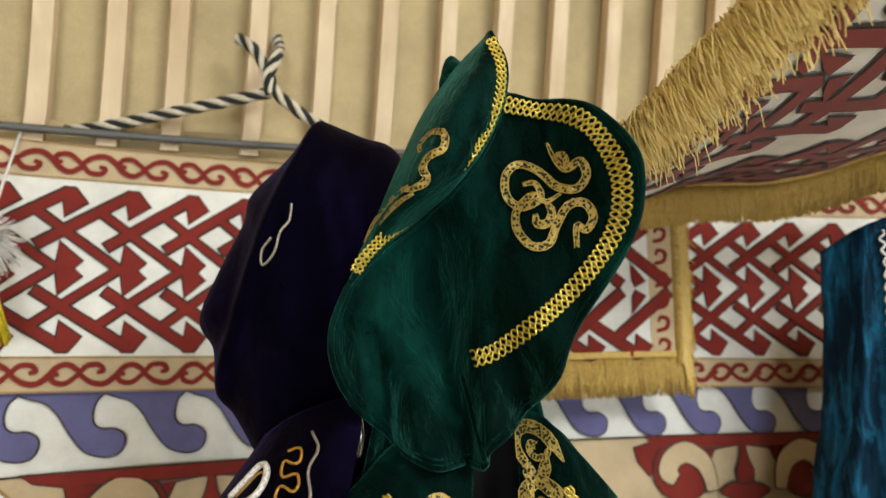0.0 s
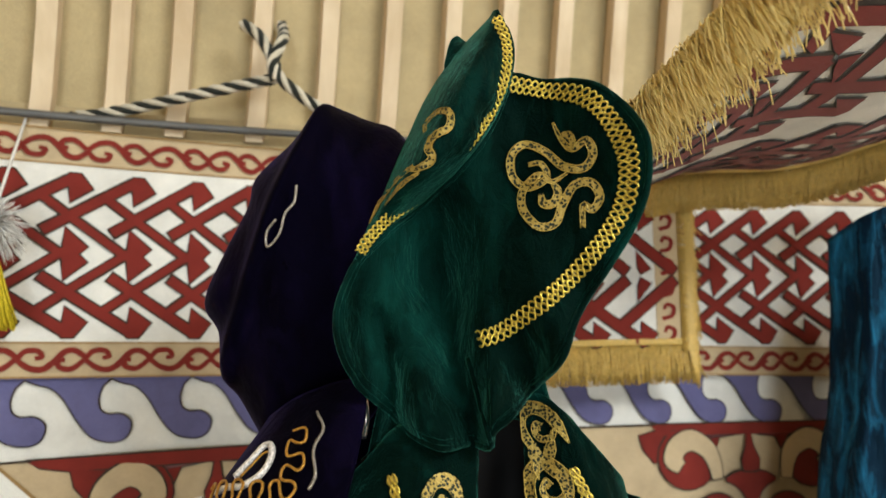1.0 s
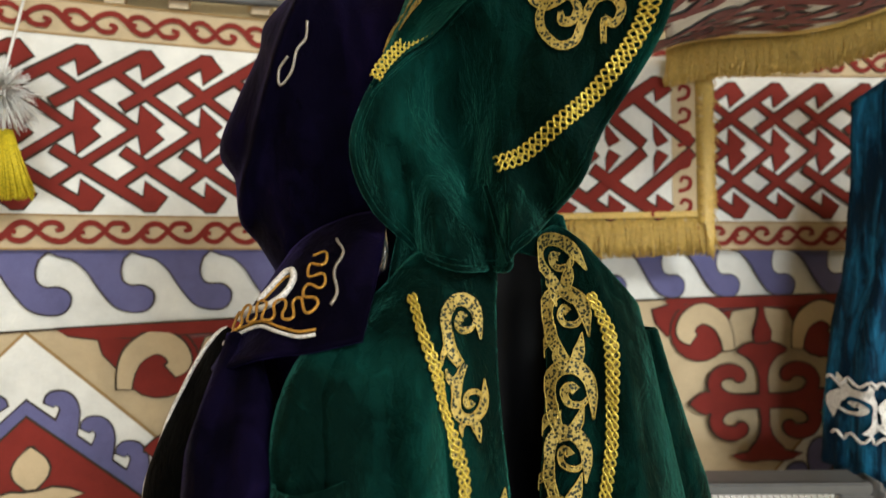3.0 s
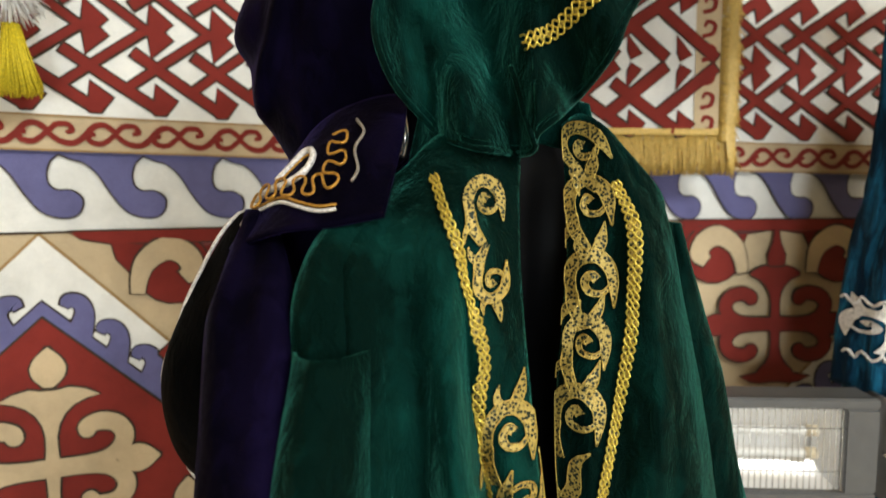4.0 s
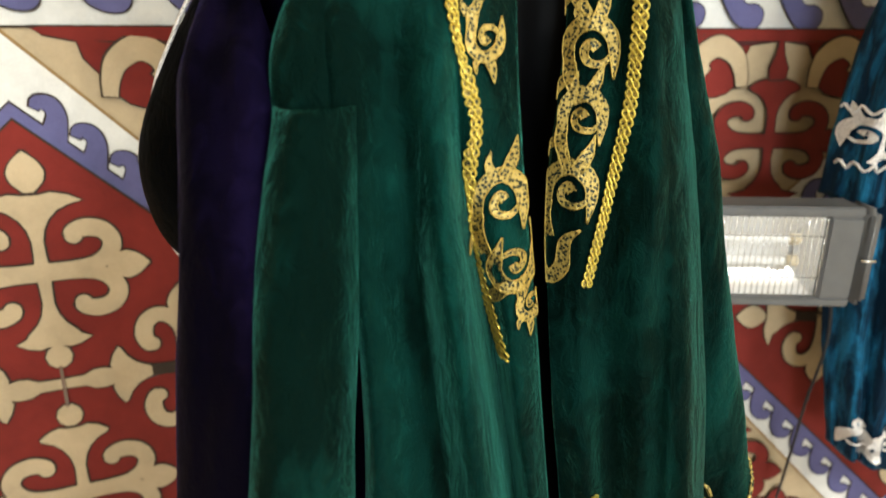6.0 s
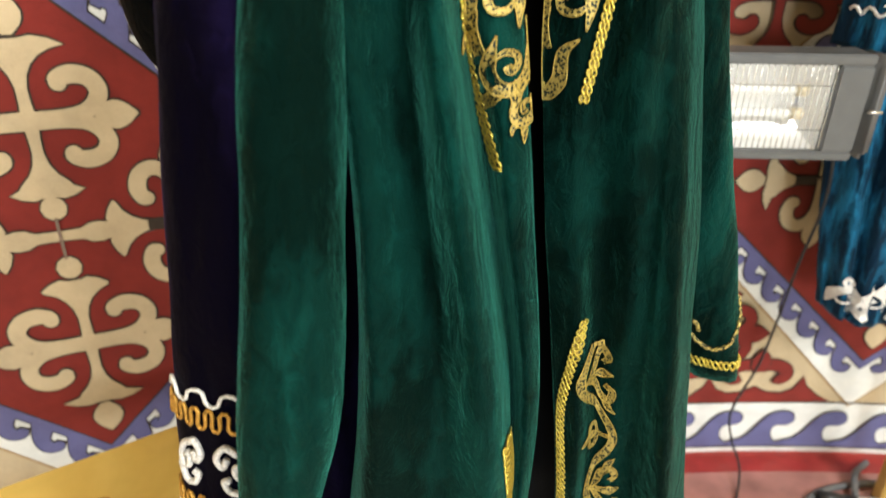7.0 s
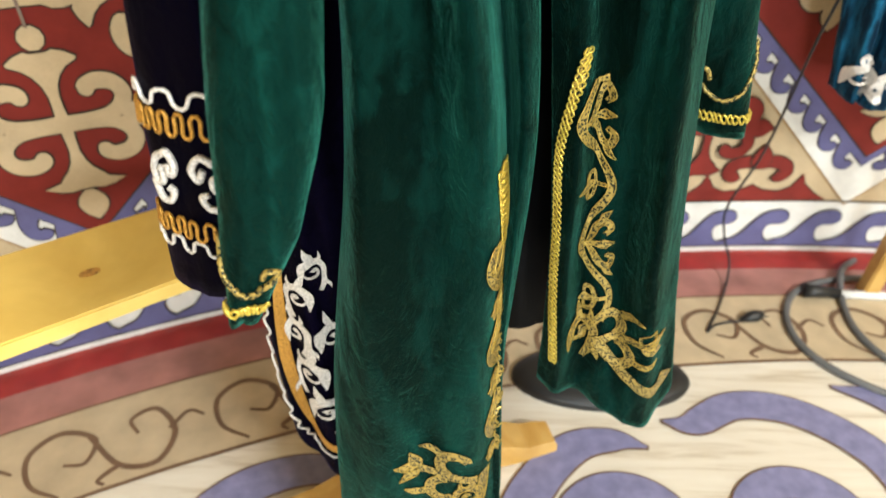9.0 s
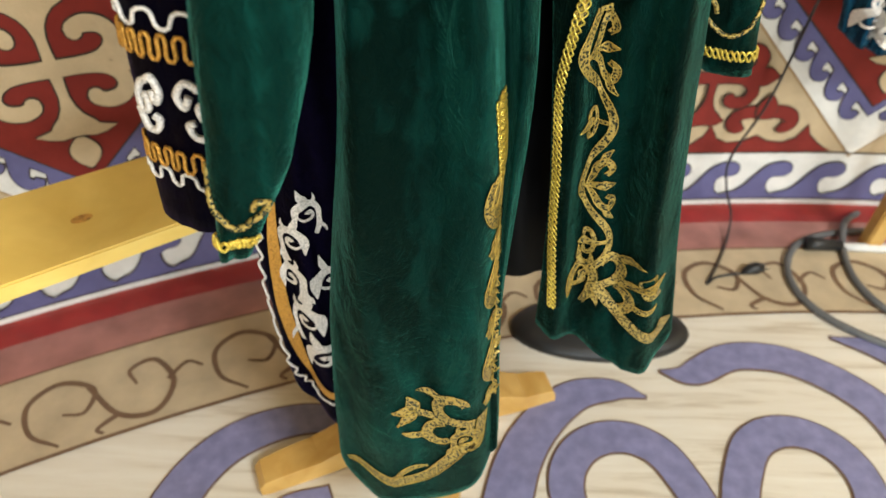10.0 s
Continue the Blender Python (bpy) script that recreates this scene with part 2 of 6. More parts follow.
def tube(bm, pts, radius, sides=8, radii=None):
    """A round bar along 3D points."""
    P = [Vector(p) for p in pts]
    rings, ref = [], None
    for i, p in enumerate(P):
        d = (P[min(i + 1, len(P) - 1)] - P[max(i - 1, 0)]).normalized()
        if ref is None:
            ref = d.orthogonal().normalized()
        ref = (ref - d * ref.dot(d)).normalized()
        side = d.cross(ref)
        r = radii[i] if radii else radius
        rings.append([bm.verts.new(p + (ref * math.cos(a) + side * math.sin(a)) * r) for a in (2 * math.pi * k / sides for k in range(sides))])
    for a, b in zip(rings, rings[1:]):
        for k in range(sides):
            bm.faces.new((a[k], a[(k + 1) % sides], b[(k + 1) % sides], b[k]))
    bm.faces.new(rings[0][::-1])
    bm.faces.new(rings[-1])


def box(bm, lo, hi, bevel=0.0):
    r = bmesh.ops.create_cube(bm, size=1.0)
    lo, hi = Vector(lo), Vector(hi)
    for v in r["verts"]:
        v.co = Vector([lo[k] + (v.co[k] + 0.5) * (hi[k] - lo[k]) for k in range(3)])
    if bevel:
        es = list({e for v in r["verts"] for e in v.link_edges})
        bmesh.ops.bevel(bm, geom=es, offset=bevel, segments=2, affect="EDGES")


def arc(cx, cy, r, a0, a1, n=14, r1=None):
    """Points of an arc or, with r1, a spiral; degrees."""
    return [(cx + (r + ((r1 if r1 is not None else r) - r) * k / n) * math.cos(radians(a0 + (a1 - a0) * k / n)),
             cy + (r + ((r1 if r1 is not None else r) - r) * k / n) * math.sin(radians(a0 + (a1 - a0) * k / n))) for k in range(n + 1)]


# ---------- the round wall ----------
CX, CY, RAD, BULGE = 1.02, -2.9, 4.22, 0.065
PHI0 = 0.2444


def on_wall(lift=0.0, tilt=0.0):
    def place(u, v):
        v = v - tilt * (u + 0.75)
        a = u / RAD - PHI0
        r = RAD + BULGE * v - lift
        return (CX + r * math.sin(a), CY + r * math.cos(a), v)
    return place


def field(u0, u1, v0, v1, lift, tilt=0.0, wob=0.0):
    pl = on_wall(lift, tilt)
    return surface(lambda a, b: pl(u0 + (u1 - u0) * a, v0 + (v1 - v0) * b + wob * math.sin(9 * (u0 + (u1 - u0) * a))), max(6, int((u1 - u0) / 0.05)), max(2, int((v1 - v0) / 0.1)))


# unseen doorway, added behind the camera around the front lamp
DOOR_A, DOOR_B = 3.07, 3.57


def wall_shell(a, b):
    ang = DOOR_B + (2 * math.pi - (DOOR_B - DOOR_A)) * a
    r = RAD + 0.03 + BULGE * (2.0 * b)
    return (CX + r * math.sin(ang), CY + r * math.cos(ang), 2.0 * b)


wall = part("wall_round", surface(wall_shell, 160, 8), ROOF_FELT)
thick(wall, 0.03, 1)
tagged(wall, "round felt yurt wall behind printed hangings", "wall", kind="structure")


def lintel(a, b):
    ang = DOOR_A + (DOOR_B - DOOR_A) * a
    r = RAD + 0.03 + BULGE * 2
    return (CX + r * math.sin(ang), CY + r * math.cos(ang), 1.9 + 0.1 * b)


lin = thick(part("door_lintel", surface(lintel, 12, 1), POLE_WOOD), 0.05)
tagged(lin, "wooden lintel over an unseen, added yurt doorway", "lintel", kind="structure")

ROOF_Z, ROOF_R, CROWN_R, CROWN_Z = 1.97, RAD + 0.03 + BULGE * 1.97, 0.85, 3.85


def roof_at(ang, f, inset=0.0):
    """Rises steeply at the wall, then leans over to the crown ring."""
    r = ROOF_R + (CROWN_R - ROOF_R) * (0.16 * f + 0.84 * f ** 2.2) - inset
    z = ROOF_Z + (CROWN_Z - ROOF_Z) * (1 - (1 - f) ** 2.3) - inset * 0.3
    return (CX + r * math.sin(ang), CY + r * math.cos(ang), z)


roof = part("ceiling", surface(lambda a, b: roof_at(2 * math.pi * a, b), 160, 24, True), ROOF_FELT)
tagged(roof, "cream felt yurt roof over wooden poles", "ceiling", kind="structure")


def roof_pole(u):
    t = thing("roof_pole", "pale flat willow roof pole of the yurt", "roof pole", "roof poles")
    bm = bmesh.new()
    ang = u / RAD - PHI0
    w = 0.021
    lean = 0.004
    prev = None
    for k in range(15):
        f = (k / 14) ** 1.6 * 0.96
        a = ang + lean * min(1, k / 3)
        p, q = Vector(roof_at(a, f, 0.045)), Vector(roof_at(a, f, 0.012))
        s = Vector((math.cos(a), -math.sin(a), 0)) * w * (1 - 0.3 * f)
        ring = [bm.verts.new(x) for x in (p - s * 0.8, p + s * 0.8, p * 0.4 + q * 0.6 + s, q + s, q - s, p * 0.4 + q * 0.6 - s)]
        if prev:
            for i in range(6):
                bm.faces.new((prev[i], prev[(i + 1) % 6], ring[(i + 1) % 6], ring[i]))
        else:
            bm.faces.new(ring[::-1])
        prev = ring
    bm.faces.new(prev)
    part("pole_body", bm, POLE_WOOD, t, smooth=False)


for u in [-0.742 - 0.122 * k for k in range(1, 6)] + [-0.742, -0.625, -0.519, -0.375, -0.245, -0.117] + [0.008 + 0.122 * k for k in range(10)]:
    roof_pole(u)

rail = bmesh.new()
pl = on_wall(0.03)
tube(rail, [pl(-1.9 + 0.1 * k, 1.975) for k in range(42)], 0.008)
tagged(part("grey_rail", rail, GREY_PAINT), "thin grey metal rail along the wall top", "rail", kind="structure")

# ---------- printed hangings on the wall ----------
U0, U1 = -1.75, 2.05
hanging = thing("wall_hanging", "large red, white and blue printed felt hanging with ram-horn scrolls", "wall hanging", at=(0, 1.2, 0.8))
part("ground_cloth", field(U0, U1, 0.0, 1.52, 0.006), FELT_WHITE, hanging)
part("beige_field", field(U0, U1, 0.165, 1.372, 0.009), FELT_BEIGE, hanging)


def laid(name, draw, colour, lift, parent, outline=0.003, tilt=0.0, line=FELT_LINE, label=""):
    """A printed figure with its dark outline below it. draw(bm, place, grow)."""
    b1, b2 = bmesh.new(), bmesh.new()
    draw(b2, on_wall(lift, tilt), outline)
    fig = part(name + "_outline", b2, line, parent)
    draw(b1, on_wall(lift + 0.0015, tilt), 0.0)
    return part(name, b1, colour, parent, label)


def grown(pts, g):
    """A closed outline pushed outwards by g."""
    P = [np.array(p, float) for p in pts]
    area = sum(P[i - 1][0] * P[i][1] - P[i][0] * P[i - 1][1] for i in range(len(P)))
    sg = 1 if area > 0 else -1
    out = []
    for i in range(len(P)):
        d = P[(i + 1) % len(P)] - P[i - 1]
        d = d / (np.linalg.norm(d) + 1e-9)
        out.append(P[i] + sg * g * np.array((d[1], -d[0])))
    return out


def wave_tongue(u, v, pitch, h, flip=1):
    """One hooked tongue of a running-wave border."""
    raw = ((0, 1.02), (1.0, 1.02), (0.92, 0.86), (0.875, 0.7), (0.9, 0.56), (1.0, 0.49), (1.15, 0.49), (1.27, 0.4), (1.26, 0.26),
           (1.17, 0.17), (1.0, 0.16), (0.8, 0.24), (0.62, 0.47), (0.48, 0.7), (0.32, 0.85), (0.15, 0.9))
    return [np.array((u + (x - 0.5) * pitch, v + (y if flip > 0 else 1 - y) * h)) for x, y in smooth_line(raw, 3, True)]


def wave_band(edges, v0, v1, flip, tilt, lift, parent):
    """Tongues whose necks stand at the edges given, one after another."""
    for k, (e, f) in enumerate(zip(edges, edges[1:])):
        pitch = f - e
        pts = wave_tongue(e - 0.375 * pitch, v0, pitch, v1 - v0, flip)
        laid("wave", lambda bm, p, g: poly(bm, grown(pts, g), p), FELT_BLUE, lift + (0.0006 if k % 2 else 0), parent, 0.0028, tilt)


wave_band([-0.757 + 0.1305 * k for k in range(-6, 3)] + [-0.4955 + 0.1312 * k for k in range(1, 7)] + [0.4227 + 0.1195 * k for k in range(11)], 1.378, 1.515, 1, 0.018, 0.011, hanging)
wave_band([-0.576 + 0.1265 * k for k in range(-8, 10)] + [0.686 + 0.137 * k for k in range(8)], 0.03, 0.155, -1, 0.0, 0.011, hanging)
for v, h in ((1.372, 0.004), (0.163, 0.004), (0.022, 0.004)):
    part("seam_line", field(U0, U1, v, v + h, 0.013), FELT_LINE, hanging)


def lozenge(u, v, hw, hh, lift, name, mat):
    pl = on_wall(lift)

    def at(a, b):
        y = -hh + 2 * hh * b
        x = hw * (1 - abs(y) / hh)
        return pl(u + x * (2 * a - 1), v + y)
    part(name, surface(at, 16, 24), mat, hanging)


def horn_cross(u, v, s, mat, lift, name="horn_cross", turn=0, leaves=(0, 1, 2, 3), ends=(0.076, 0.058), sx=1.0):
    """A cross of ram horns: a waisted stem flaring into two points at each end, four curled horns, and leaf finials.
    turn: quarter turns; leaves: which ends carry one (0 up, then round by the right); ends: half widths of the two flares."""
    c, q = (1, 0, -1, 0)[turn], (0, 1, 0, -1)[turn]

    def at(x, y):
        return (u + sx * s * (x * c - y * q), v + s * (x * q + y * c))

    half = [(0.012, 0.0), (0.009, 0.03), (0.0085, 0.055), (0.013, 0.076), (0.022, 0.093), (0.036, 0.107)]

    def stem(bm, p, g):
        up, dn = ends
        top = half + [(0.054, 0.116), (up, 0.121), (up * 0.72, 0.132), (up * 0.4, 0.138), (0.012, 0.134)]
        low = [(x, -y) for x, y in half[1:]] + [(0.042, -0.116), (dn, -0.124), (dn * 0.7, -0.134), (dn * 0.4, -0.138), (0.012, -0.135)]
        side = low[::-1] + top
        poly(bm, grown([at(*k) for k in side] + [at(-x, y) for x, y in side[::-1]], g), p)

    def horn(bm, p, g, a, b):
        line = smooth_line([(0.0, 0.004), (0.045, 0.003), (0.082, 0.008), (0.105, 0.024), (0.112, 0.046), (0.100, 0.066), (0.076, 0.073), (0.056, 0.067), (0.048, 0.058)], 5)
        ribbon(bm, [at(a * x, b * y) for x, y in line], [s * w for w in (0.024, 0.025, 0.026, 0.028, 0.029, 0.030, 0.031, 0.028, 0.020)], p, g)
        poly(bm, [at(a * (0.054 + (0.0135 + g / s) * math.cos(k * math.pi / 6)), b * (0.060 + (0.0135 + g / s) * math.sin(k * math.pi / 6))) for k in range(12)], p)

    def leaf(bm, p, g, k):
        dx, dy = ((0, 1), (1, 0), (0, -1), (-1, 0))[k]
        r0, ln, wd = (0.139, 0.068, 0.054) if dx == 0 else (0.100, 0.068, 0.050)
        line = [at(dx * (r0 + ln * i / 10), dy * (r0 + ln * i / 10)) for i in range(11)]
        ribbon(bm, line, [s * wd * w for w in (0.25, 0.72, 0.96, 1.0, 0.86, 0.55, 0.04)], p, g)

    for k in leaves:
        laid("finial", lambda bm, p, g: leaf(bm, p, g, k), mat, lift, hanging, 0.0034)
    for a in (-1, 1):
        for b in (-1, 1):
            laid("horn", lambda bm, p, g: horn(bm, p, g, a, b), mat, lift + 0.0003, hanging, 0.0034)
    laid(name, stem, mat, lift + 0.0006, hanging, 0.0034)


def medallion(u):
    v = 0.764
    lozenge(u, v, 0.60, 0.612, 0.011, "seam_lozenge", FELT_TAN)
    lozenge(u, v, 0.594, 0.605, 0.0125, "white_lozenge", FELT_WHITE)
    lozenge(u, v, 0.536, 0.497, 0.0138, "blue_outline", FELT_LINE)
    lozenge(u, v, 0.532, 0.493, 0.0155, "blue_lozenge", FELT_BLUE)
    e = np.array((0.532, -0.493))
    e = e / np.linalg.norm(e)
    shape = smooth_line([(0.004, -0.012), (-0.004, 0.010), (-0.016, 0.028), (-0.033, 0.035), (-0.046, 0.026), (-0.045, 0.015)], 4)
    for sx in (-1, 1):
        for sy in (-1, 1):
            for k in range(9):
                f = (k + 1.05) / 10
                ex, ey = 0.532 * f, 0.493 * (1 - f)
                pts = [(u + sx * (ex + e[0] * a - e[1] * b), v + sy * (ey + e[1] * a + e[0] * b)) for a, b in shape]
                laid("hook", lambda bm, p, g: ribbon(bm, pts, [0.046, 0.034, 0.027, 0.024, 0.024, 0.014], p, g), FELT_BLUE, 0.0138 + 0.0003 * (k % 2), hanging, 0.0026)
    lozenge(u, v, 0.508, 0.470, 0.017, "line_lozenge", FELT_LINE)
    lozenge(u, v, 0.502, 0.465, 0.0185, "red_lozenge", FELT_RED)
    L = 0.0200
    horn_cross(u + 0.006, v + 0.208, 1.0, FELT_BEIGE, L, leaves=(0, 1, 3))
    horn_cross(u + 0.010, v - 0.222, 1.0, FELT_BEIGE, L, leaves=(1, 2, 3), ends=(0.056, 0.072))
    horn_cross(u + 0.218, v, 0.96, FELT_BEIGE, L, turn=1, leaves=(1, 2, 3), ends=(0.058, 0.072))
    horn_cross(u - 0.206, v, 0.96, FELT_BEIGE, L, turn=3, leaves=(1, 2, 3), ends=(0.058, 0.072))
    laid("link_bar", lambda bm, p, g: ribbon(bm, [(u - 0.078, v), (u - 0.062, v), (u - 0.045, v), (u - 0.03, v), (u + 0.006, v), (u + 0.042, v), (u + 0.057, v), (u + 0.074, v), (u + 0.09, v)], [0.03, 0.038, 0.036, 0.02, 0.018, 0.02, 0.036, 0.038, 0.03], p, g), FELT_BEIGE, L, hanging)
    for dy in (0.053, -0.062):
        laid("link_bead", lambda bm, p, g: poly(bm, [(u + 0.008 + (0.021 + g) * math.cos(k * math.pi / 5), v + dy + (0.022 + g) * math.sin(k * math.pi / 5)) for k in range(10)], p), FELT_BEIGE, L, hanging)
    bm = bmesh.new()
    ribbon(bm, [(u + 0.008, v + 0.036), (u + 0.008, v), (u + 0.008, v - 0.044)], [0.0055], on_wall(L + 0.0042))
    part("link_line", bm, VINYL_LINE, hanging)


for u in (-0.772, 1.008):
    medallion(u)


def spandrel(u, hw, inner=True):
    """The red and beige scrolls between two lozenges, at the top edge. inner: the beige curls spring from the middle."""
    edge = [(hw, 1.374), (hw * 0.93, 1.362), (0.233, 1.352), (0.226, 1.325), (0.203, 1.296), (0.176, 1.312), (0.12, 1.328), (0.082, 1.300), (0.072, 1.318), (0.060, 1.345), (0.016, 1.352)]
    outline = [(u + x, z) for x, z in edge] + [(u - x, z) for x, z in edge[::-1]]
    laid("red_spandrel", lambda bm, p, g: poly(bm, grown(outline, g), p), FELT_RED, 0.011, hanging)
    for s in (-1, 1):
        laid("red_curl_field", lambda bm, p, g: poly(bm, [(u + s * 0.134 + x, 1.304 + y) for x, y in arc(0, 0, 0.062 + g, 0, 340, 17)], p), FELT_RED, 0.0142, hanging)
        line = [(0.074, 1.262), (0.078, 1.292), (0.092, 1.322), (0.125, 1.341), (0.155, 1.328), (0.166, 1.302), (0.150, 1.287)]
        if not inner:
            line = [(0.268 - x, z) for x, z in line]
        curl = [(u + s * x, z) for x, z in smooth_line(line, 5)]
        laid("beige_curl", lambda bm, p, g: ribbon(bm, curl, [0.022, 0.028, 0.036, 0.042, 0.040, 0.038, 0.026], p, g), FELT_BEIGE, 0.0172, hanging)
    laid("red_bud", lambda bm, p, g: poly(bm, grown([(u - 0.016, 1.272), (u - 0.019, 1.300), (u - 0.008, 1.326), (u - 0.004, 1.352), (u + 0.004, 1.352), (u + 0.008, 1.326), (u + 0.019, 1.300), (u + 0.016, 1.272)], g), p), FELT_RED, 0.0172, hanging)
    horn_cross(u - 0.004, 1.153, 0.9, FELT_RED, 0.0190, "red_horn_cross", leaves=(1, 3), ends=(0.056, 0.08), sx=1.05)


spandrel(0.632, 0.21)
spandrel(-0.43, 0.30, False)


def foot_spandrel(u):
    """The red scrolls that stand on the lower seam, under another cross."""
    edge = [(0.0, 0.212), (0.03, 0.196), (0.07, 0.192), (0.10, 0.205), (0.122, 0.242), (0.132, 0.214), (0.165, 0.186), (0.20, 0.170)]
    pts = [(u - x, z) for x, z in edge[::-1]] + [(u + x, z) for x, z in edge[1:]]
    laid("red_foot", lambda bm, p, g: poly(bm, grown(pts, g), p), FELT_RED, 0.011, hanging)
    for s in (-1, 1):
        c = [(u + s * x, y) for x, y in smooth_line([(0.0, 0.275), (0.035, 0.279), (0.065, 0.268), (0.073, 0.248), (0.058, 0.236), (0.046, 0.242)], 5)]
        laid("red_foot_curl", lambda bm, p, g: ribbon(bm, c, [0.03, 0.032, 0.03, 0.028, 0.024], p, g), FELT_RED, 0.0142, hanging)
    laid("red_foot_leaf", lambda bm, p, g: ribbon(bm, [(u, 0.262 + 0.008 * k) for k in range(9)], [0.03, 0.048, 0.046, 0.032, 0.002], p, g), FELT_RED, 0.0172, hanging)
    horn_cross(u - 0.15, 0.372, 0.9, FELT_RED, 0.0190, "red_horn_cross", leaves=(1, 3), ends=(0.076, 0.056))


foot_spandrel(0.755)
foot_spandrel(-1.08)

# upper runner with interlocking hooks
runner = thing("wall_runner", "red and white printed felt runner with interlocking hooks, beige scroll edges", "wall hanging", at=(0, 1.2, 1.7))
TILT = 0.028
part("beige_ground", field(U0, U1, 1.512, 1.955, 0.022, TILT), FELT_BEIGE, runner)
part("white_ground", field(U0, U1, 1.573, 1.890, 0.0235, TILT), FELT_WHITE, runner)
MID = 1.727
COLUMNS = [-0.4836 - 0.1016 * k for k in range(12, 0, -1)] + [-0.4836 + 0.09654 * k for k in range(11)] + [0.5783 + 0.0955 * k for k in range(14)]


def hook_column(u, pitch):
    w = pitch / 0.1105
    for s in (1, -1):
        def draw(bm, p, g):
            y = lambda q: MID + s * q
            ribbon(bm, [(u + w * 0.002, y(0.134)), (u - w * 0.07, y(0.090)), (u - w * 0.150, y(0.040))], [0.0165], p, g)
            ribbon(bm, [(u - w * 0.05, y(0.107)), (u + w * 0.02, y(0.057)), (u + w * 0.108, y(-0.004))], [0.0130], p, g)
            tri = lambda a: poly(bm, grown([(u + w * q[0], y(q[1])) for q in a], g), p)
            tri([(-0.012, 0.130), (0.002, 0.146), (0.020, 0.146), (0.042, 0.120), (0.003, 0.093), (0.002, 0.120)])
            tri([(-0.002, 0.047), (0.038, 0.013), (0.020, -0.002), (-0.008, -0.003), (-0.004, 0.012)])
        laid("hook_figure", draw, FELT_RED, 0.0255 + (0.0004 if s > 0 else 0), runner, 0.0034, TILT)


for u, nxt in zip(COLUMNS, COLUMNS[1:]):
    hook_column(u, nxt - u)


def scroll_border(v, s, shift):
    """Pairs of facing hooks joined by a wavy stem."""
    for u, nxt in zip(COLUMNS, COLUMNS[1:]):
        u, w = u + shift, (nxt - u) / 0.1016
        bm = bmesh.new()
        lay = on_wall(0.0255, TILT)
        ribbon(bm, [(u + w * x, v + s * y) for x, y in smooth_line([(0.004, 0.0), (0.022, 0.014), (0.042, 0.017), (0.058, 0.006), (0.074, -0.012), (0.090, -0.015), (0.106, -0.004)], 5)], [0.008, 0.010, 0.0105, 0.010, 0.009], lay)
        ribbon(bm, [(u + w * x, v + s * y) for x, y in smooth_line([(0.004, 0.0), (-0.016, 0.016), (-0.034, 0.013), (-0.036, 0.002), (-0.026, 0.001)], 5)], [0.008, 0.0095, 0.0085, 0.007], lay)
        ribbon(bm, [(u + w * x, v + s * y) for x, y in smooth_line([(0.004, 0.0), (0.016, -0.014), (0.034, -0.015), (0.041, -0.005), (0.031, -0.002)], 5)], [0.008, 0.0095, 0.0085, 0.007], lay)
        part("scroll", bm, FELT_RED, runner)


scroll_border(1.918, 1, 0.023)
scroll_border(1.543, -1, 0.035)
for v in (1.512, 1.5705, 1.888, 1.952):
    part("edge_line", field(U0, U1, v, v + 0.003, 0.0255, TILT), FELT_TAN, runner)

# ---------- floor ----------
def floor_at(lift):
    return lambda x, y: (x, y, lift)


def ring(r0, r1, lift, a0=0.0, a1=2 * math.pi, n=180):
    return surface(lambda a, b: (CX + (r0 + (r1 - r0) * b) * math.sin(a0 + (a1 - a0) * a), CY + (r0 + (r1 - r0) * b) * math.cos(a0 + (a1 - a0) * a), lift), n, 1, abs(a1 - a0) > 6.2)


fl = part("floor", ring(0.0, RAD + 0.3, 0.0), PLANKS)
tagged(fl, "pale whitewashed plank vinyl floor with printed rings", "floor", kind="structure")
floor_print = thing("floor_print", "printed vinyl border with blue scrolls and beige, rose and red rings", "floor covering", kind="structure")
part("red_ring", ring(4.14, 4.225, 0.002), VINYL_RED, floor_print)
part("rose_ring", ring(4.04, 4.14, 0.0021), VINYL_PINK, floor_print)
part("beige_ring", ring(3.826, 4.04, 0.0022), VINYL_BEIGE, floor_print)
part("line_ring", ring(3.822, 3.83, 0.003), VINYL_LINE, floor_print)
part("line_ring", ring(4.036, 4.041, 0.003), VINYL_LINE, floor_print)


def floor_polar(lift):
    def place(u, v):
        a = u / 3.93 - 0.25
        return (CX + (3.93 + v) * math.sin(a), CY + (3.93 + v) * math.cos(a), lift)
    return place


def floor_scroll(u, s):
    pl = floor_polar(0.0035)
    def line(pts, w):
        bm = bmesh.new()
        ribbon(bm, smooth_line(pts, 6), w, pl)
        part("scroll_line", bm, VINYL_LINE, floor_print)
    line([(u - 0.01 * s, -0.09), (u - 0.06 * s, -0.04), (u - 0.06 * s, 0.03), (u, 0.06), (u + 0.06 * s, 0.02), (u + 0.04 * s, -0.03), (u, -0.02)], [0.006, 0.011, 0.012, 0.01, 0.006])
    line([(u + 0.05 * s, 0.03), (u + 0.10 * s, -0.06), (u + 0.17 * s, -0.08), (u + 0.21 * s, -0.02), (u + 0.18 * s, 0.05), (u + 0.13 * s, 0.04), (u + 0.14 * s, 0.0)], [0.01, 0.012, 0.012, 0.01, 0.006])
    line([(u + 0.20 * s, -0.01), (u + 0.24 * s, 0.02), (u + 0.27 * s, 0.0)], [0.01, 0.006])
    line([(u + 0.10 * s, -0.06), (u + 0.06 * s, -0.08), (u + 0.07 * s, -0.095)], [0.012, 0.006])


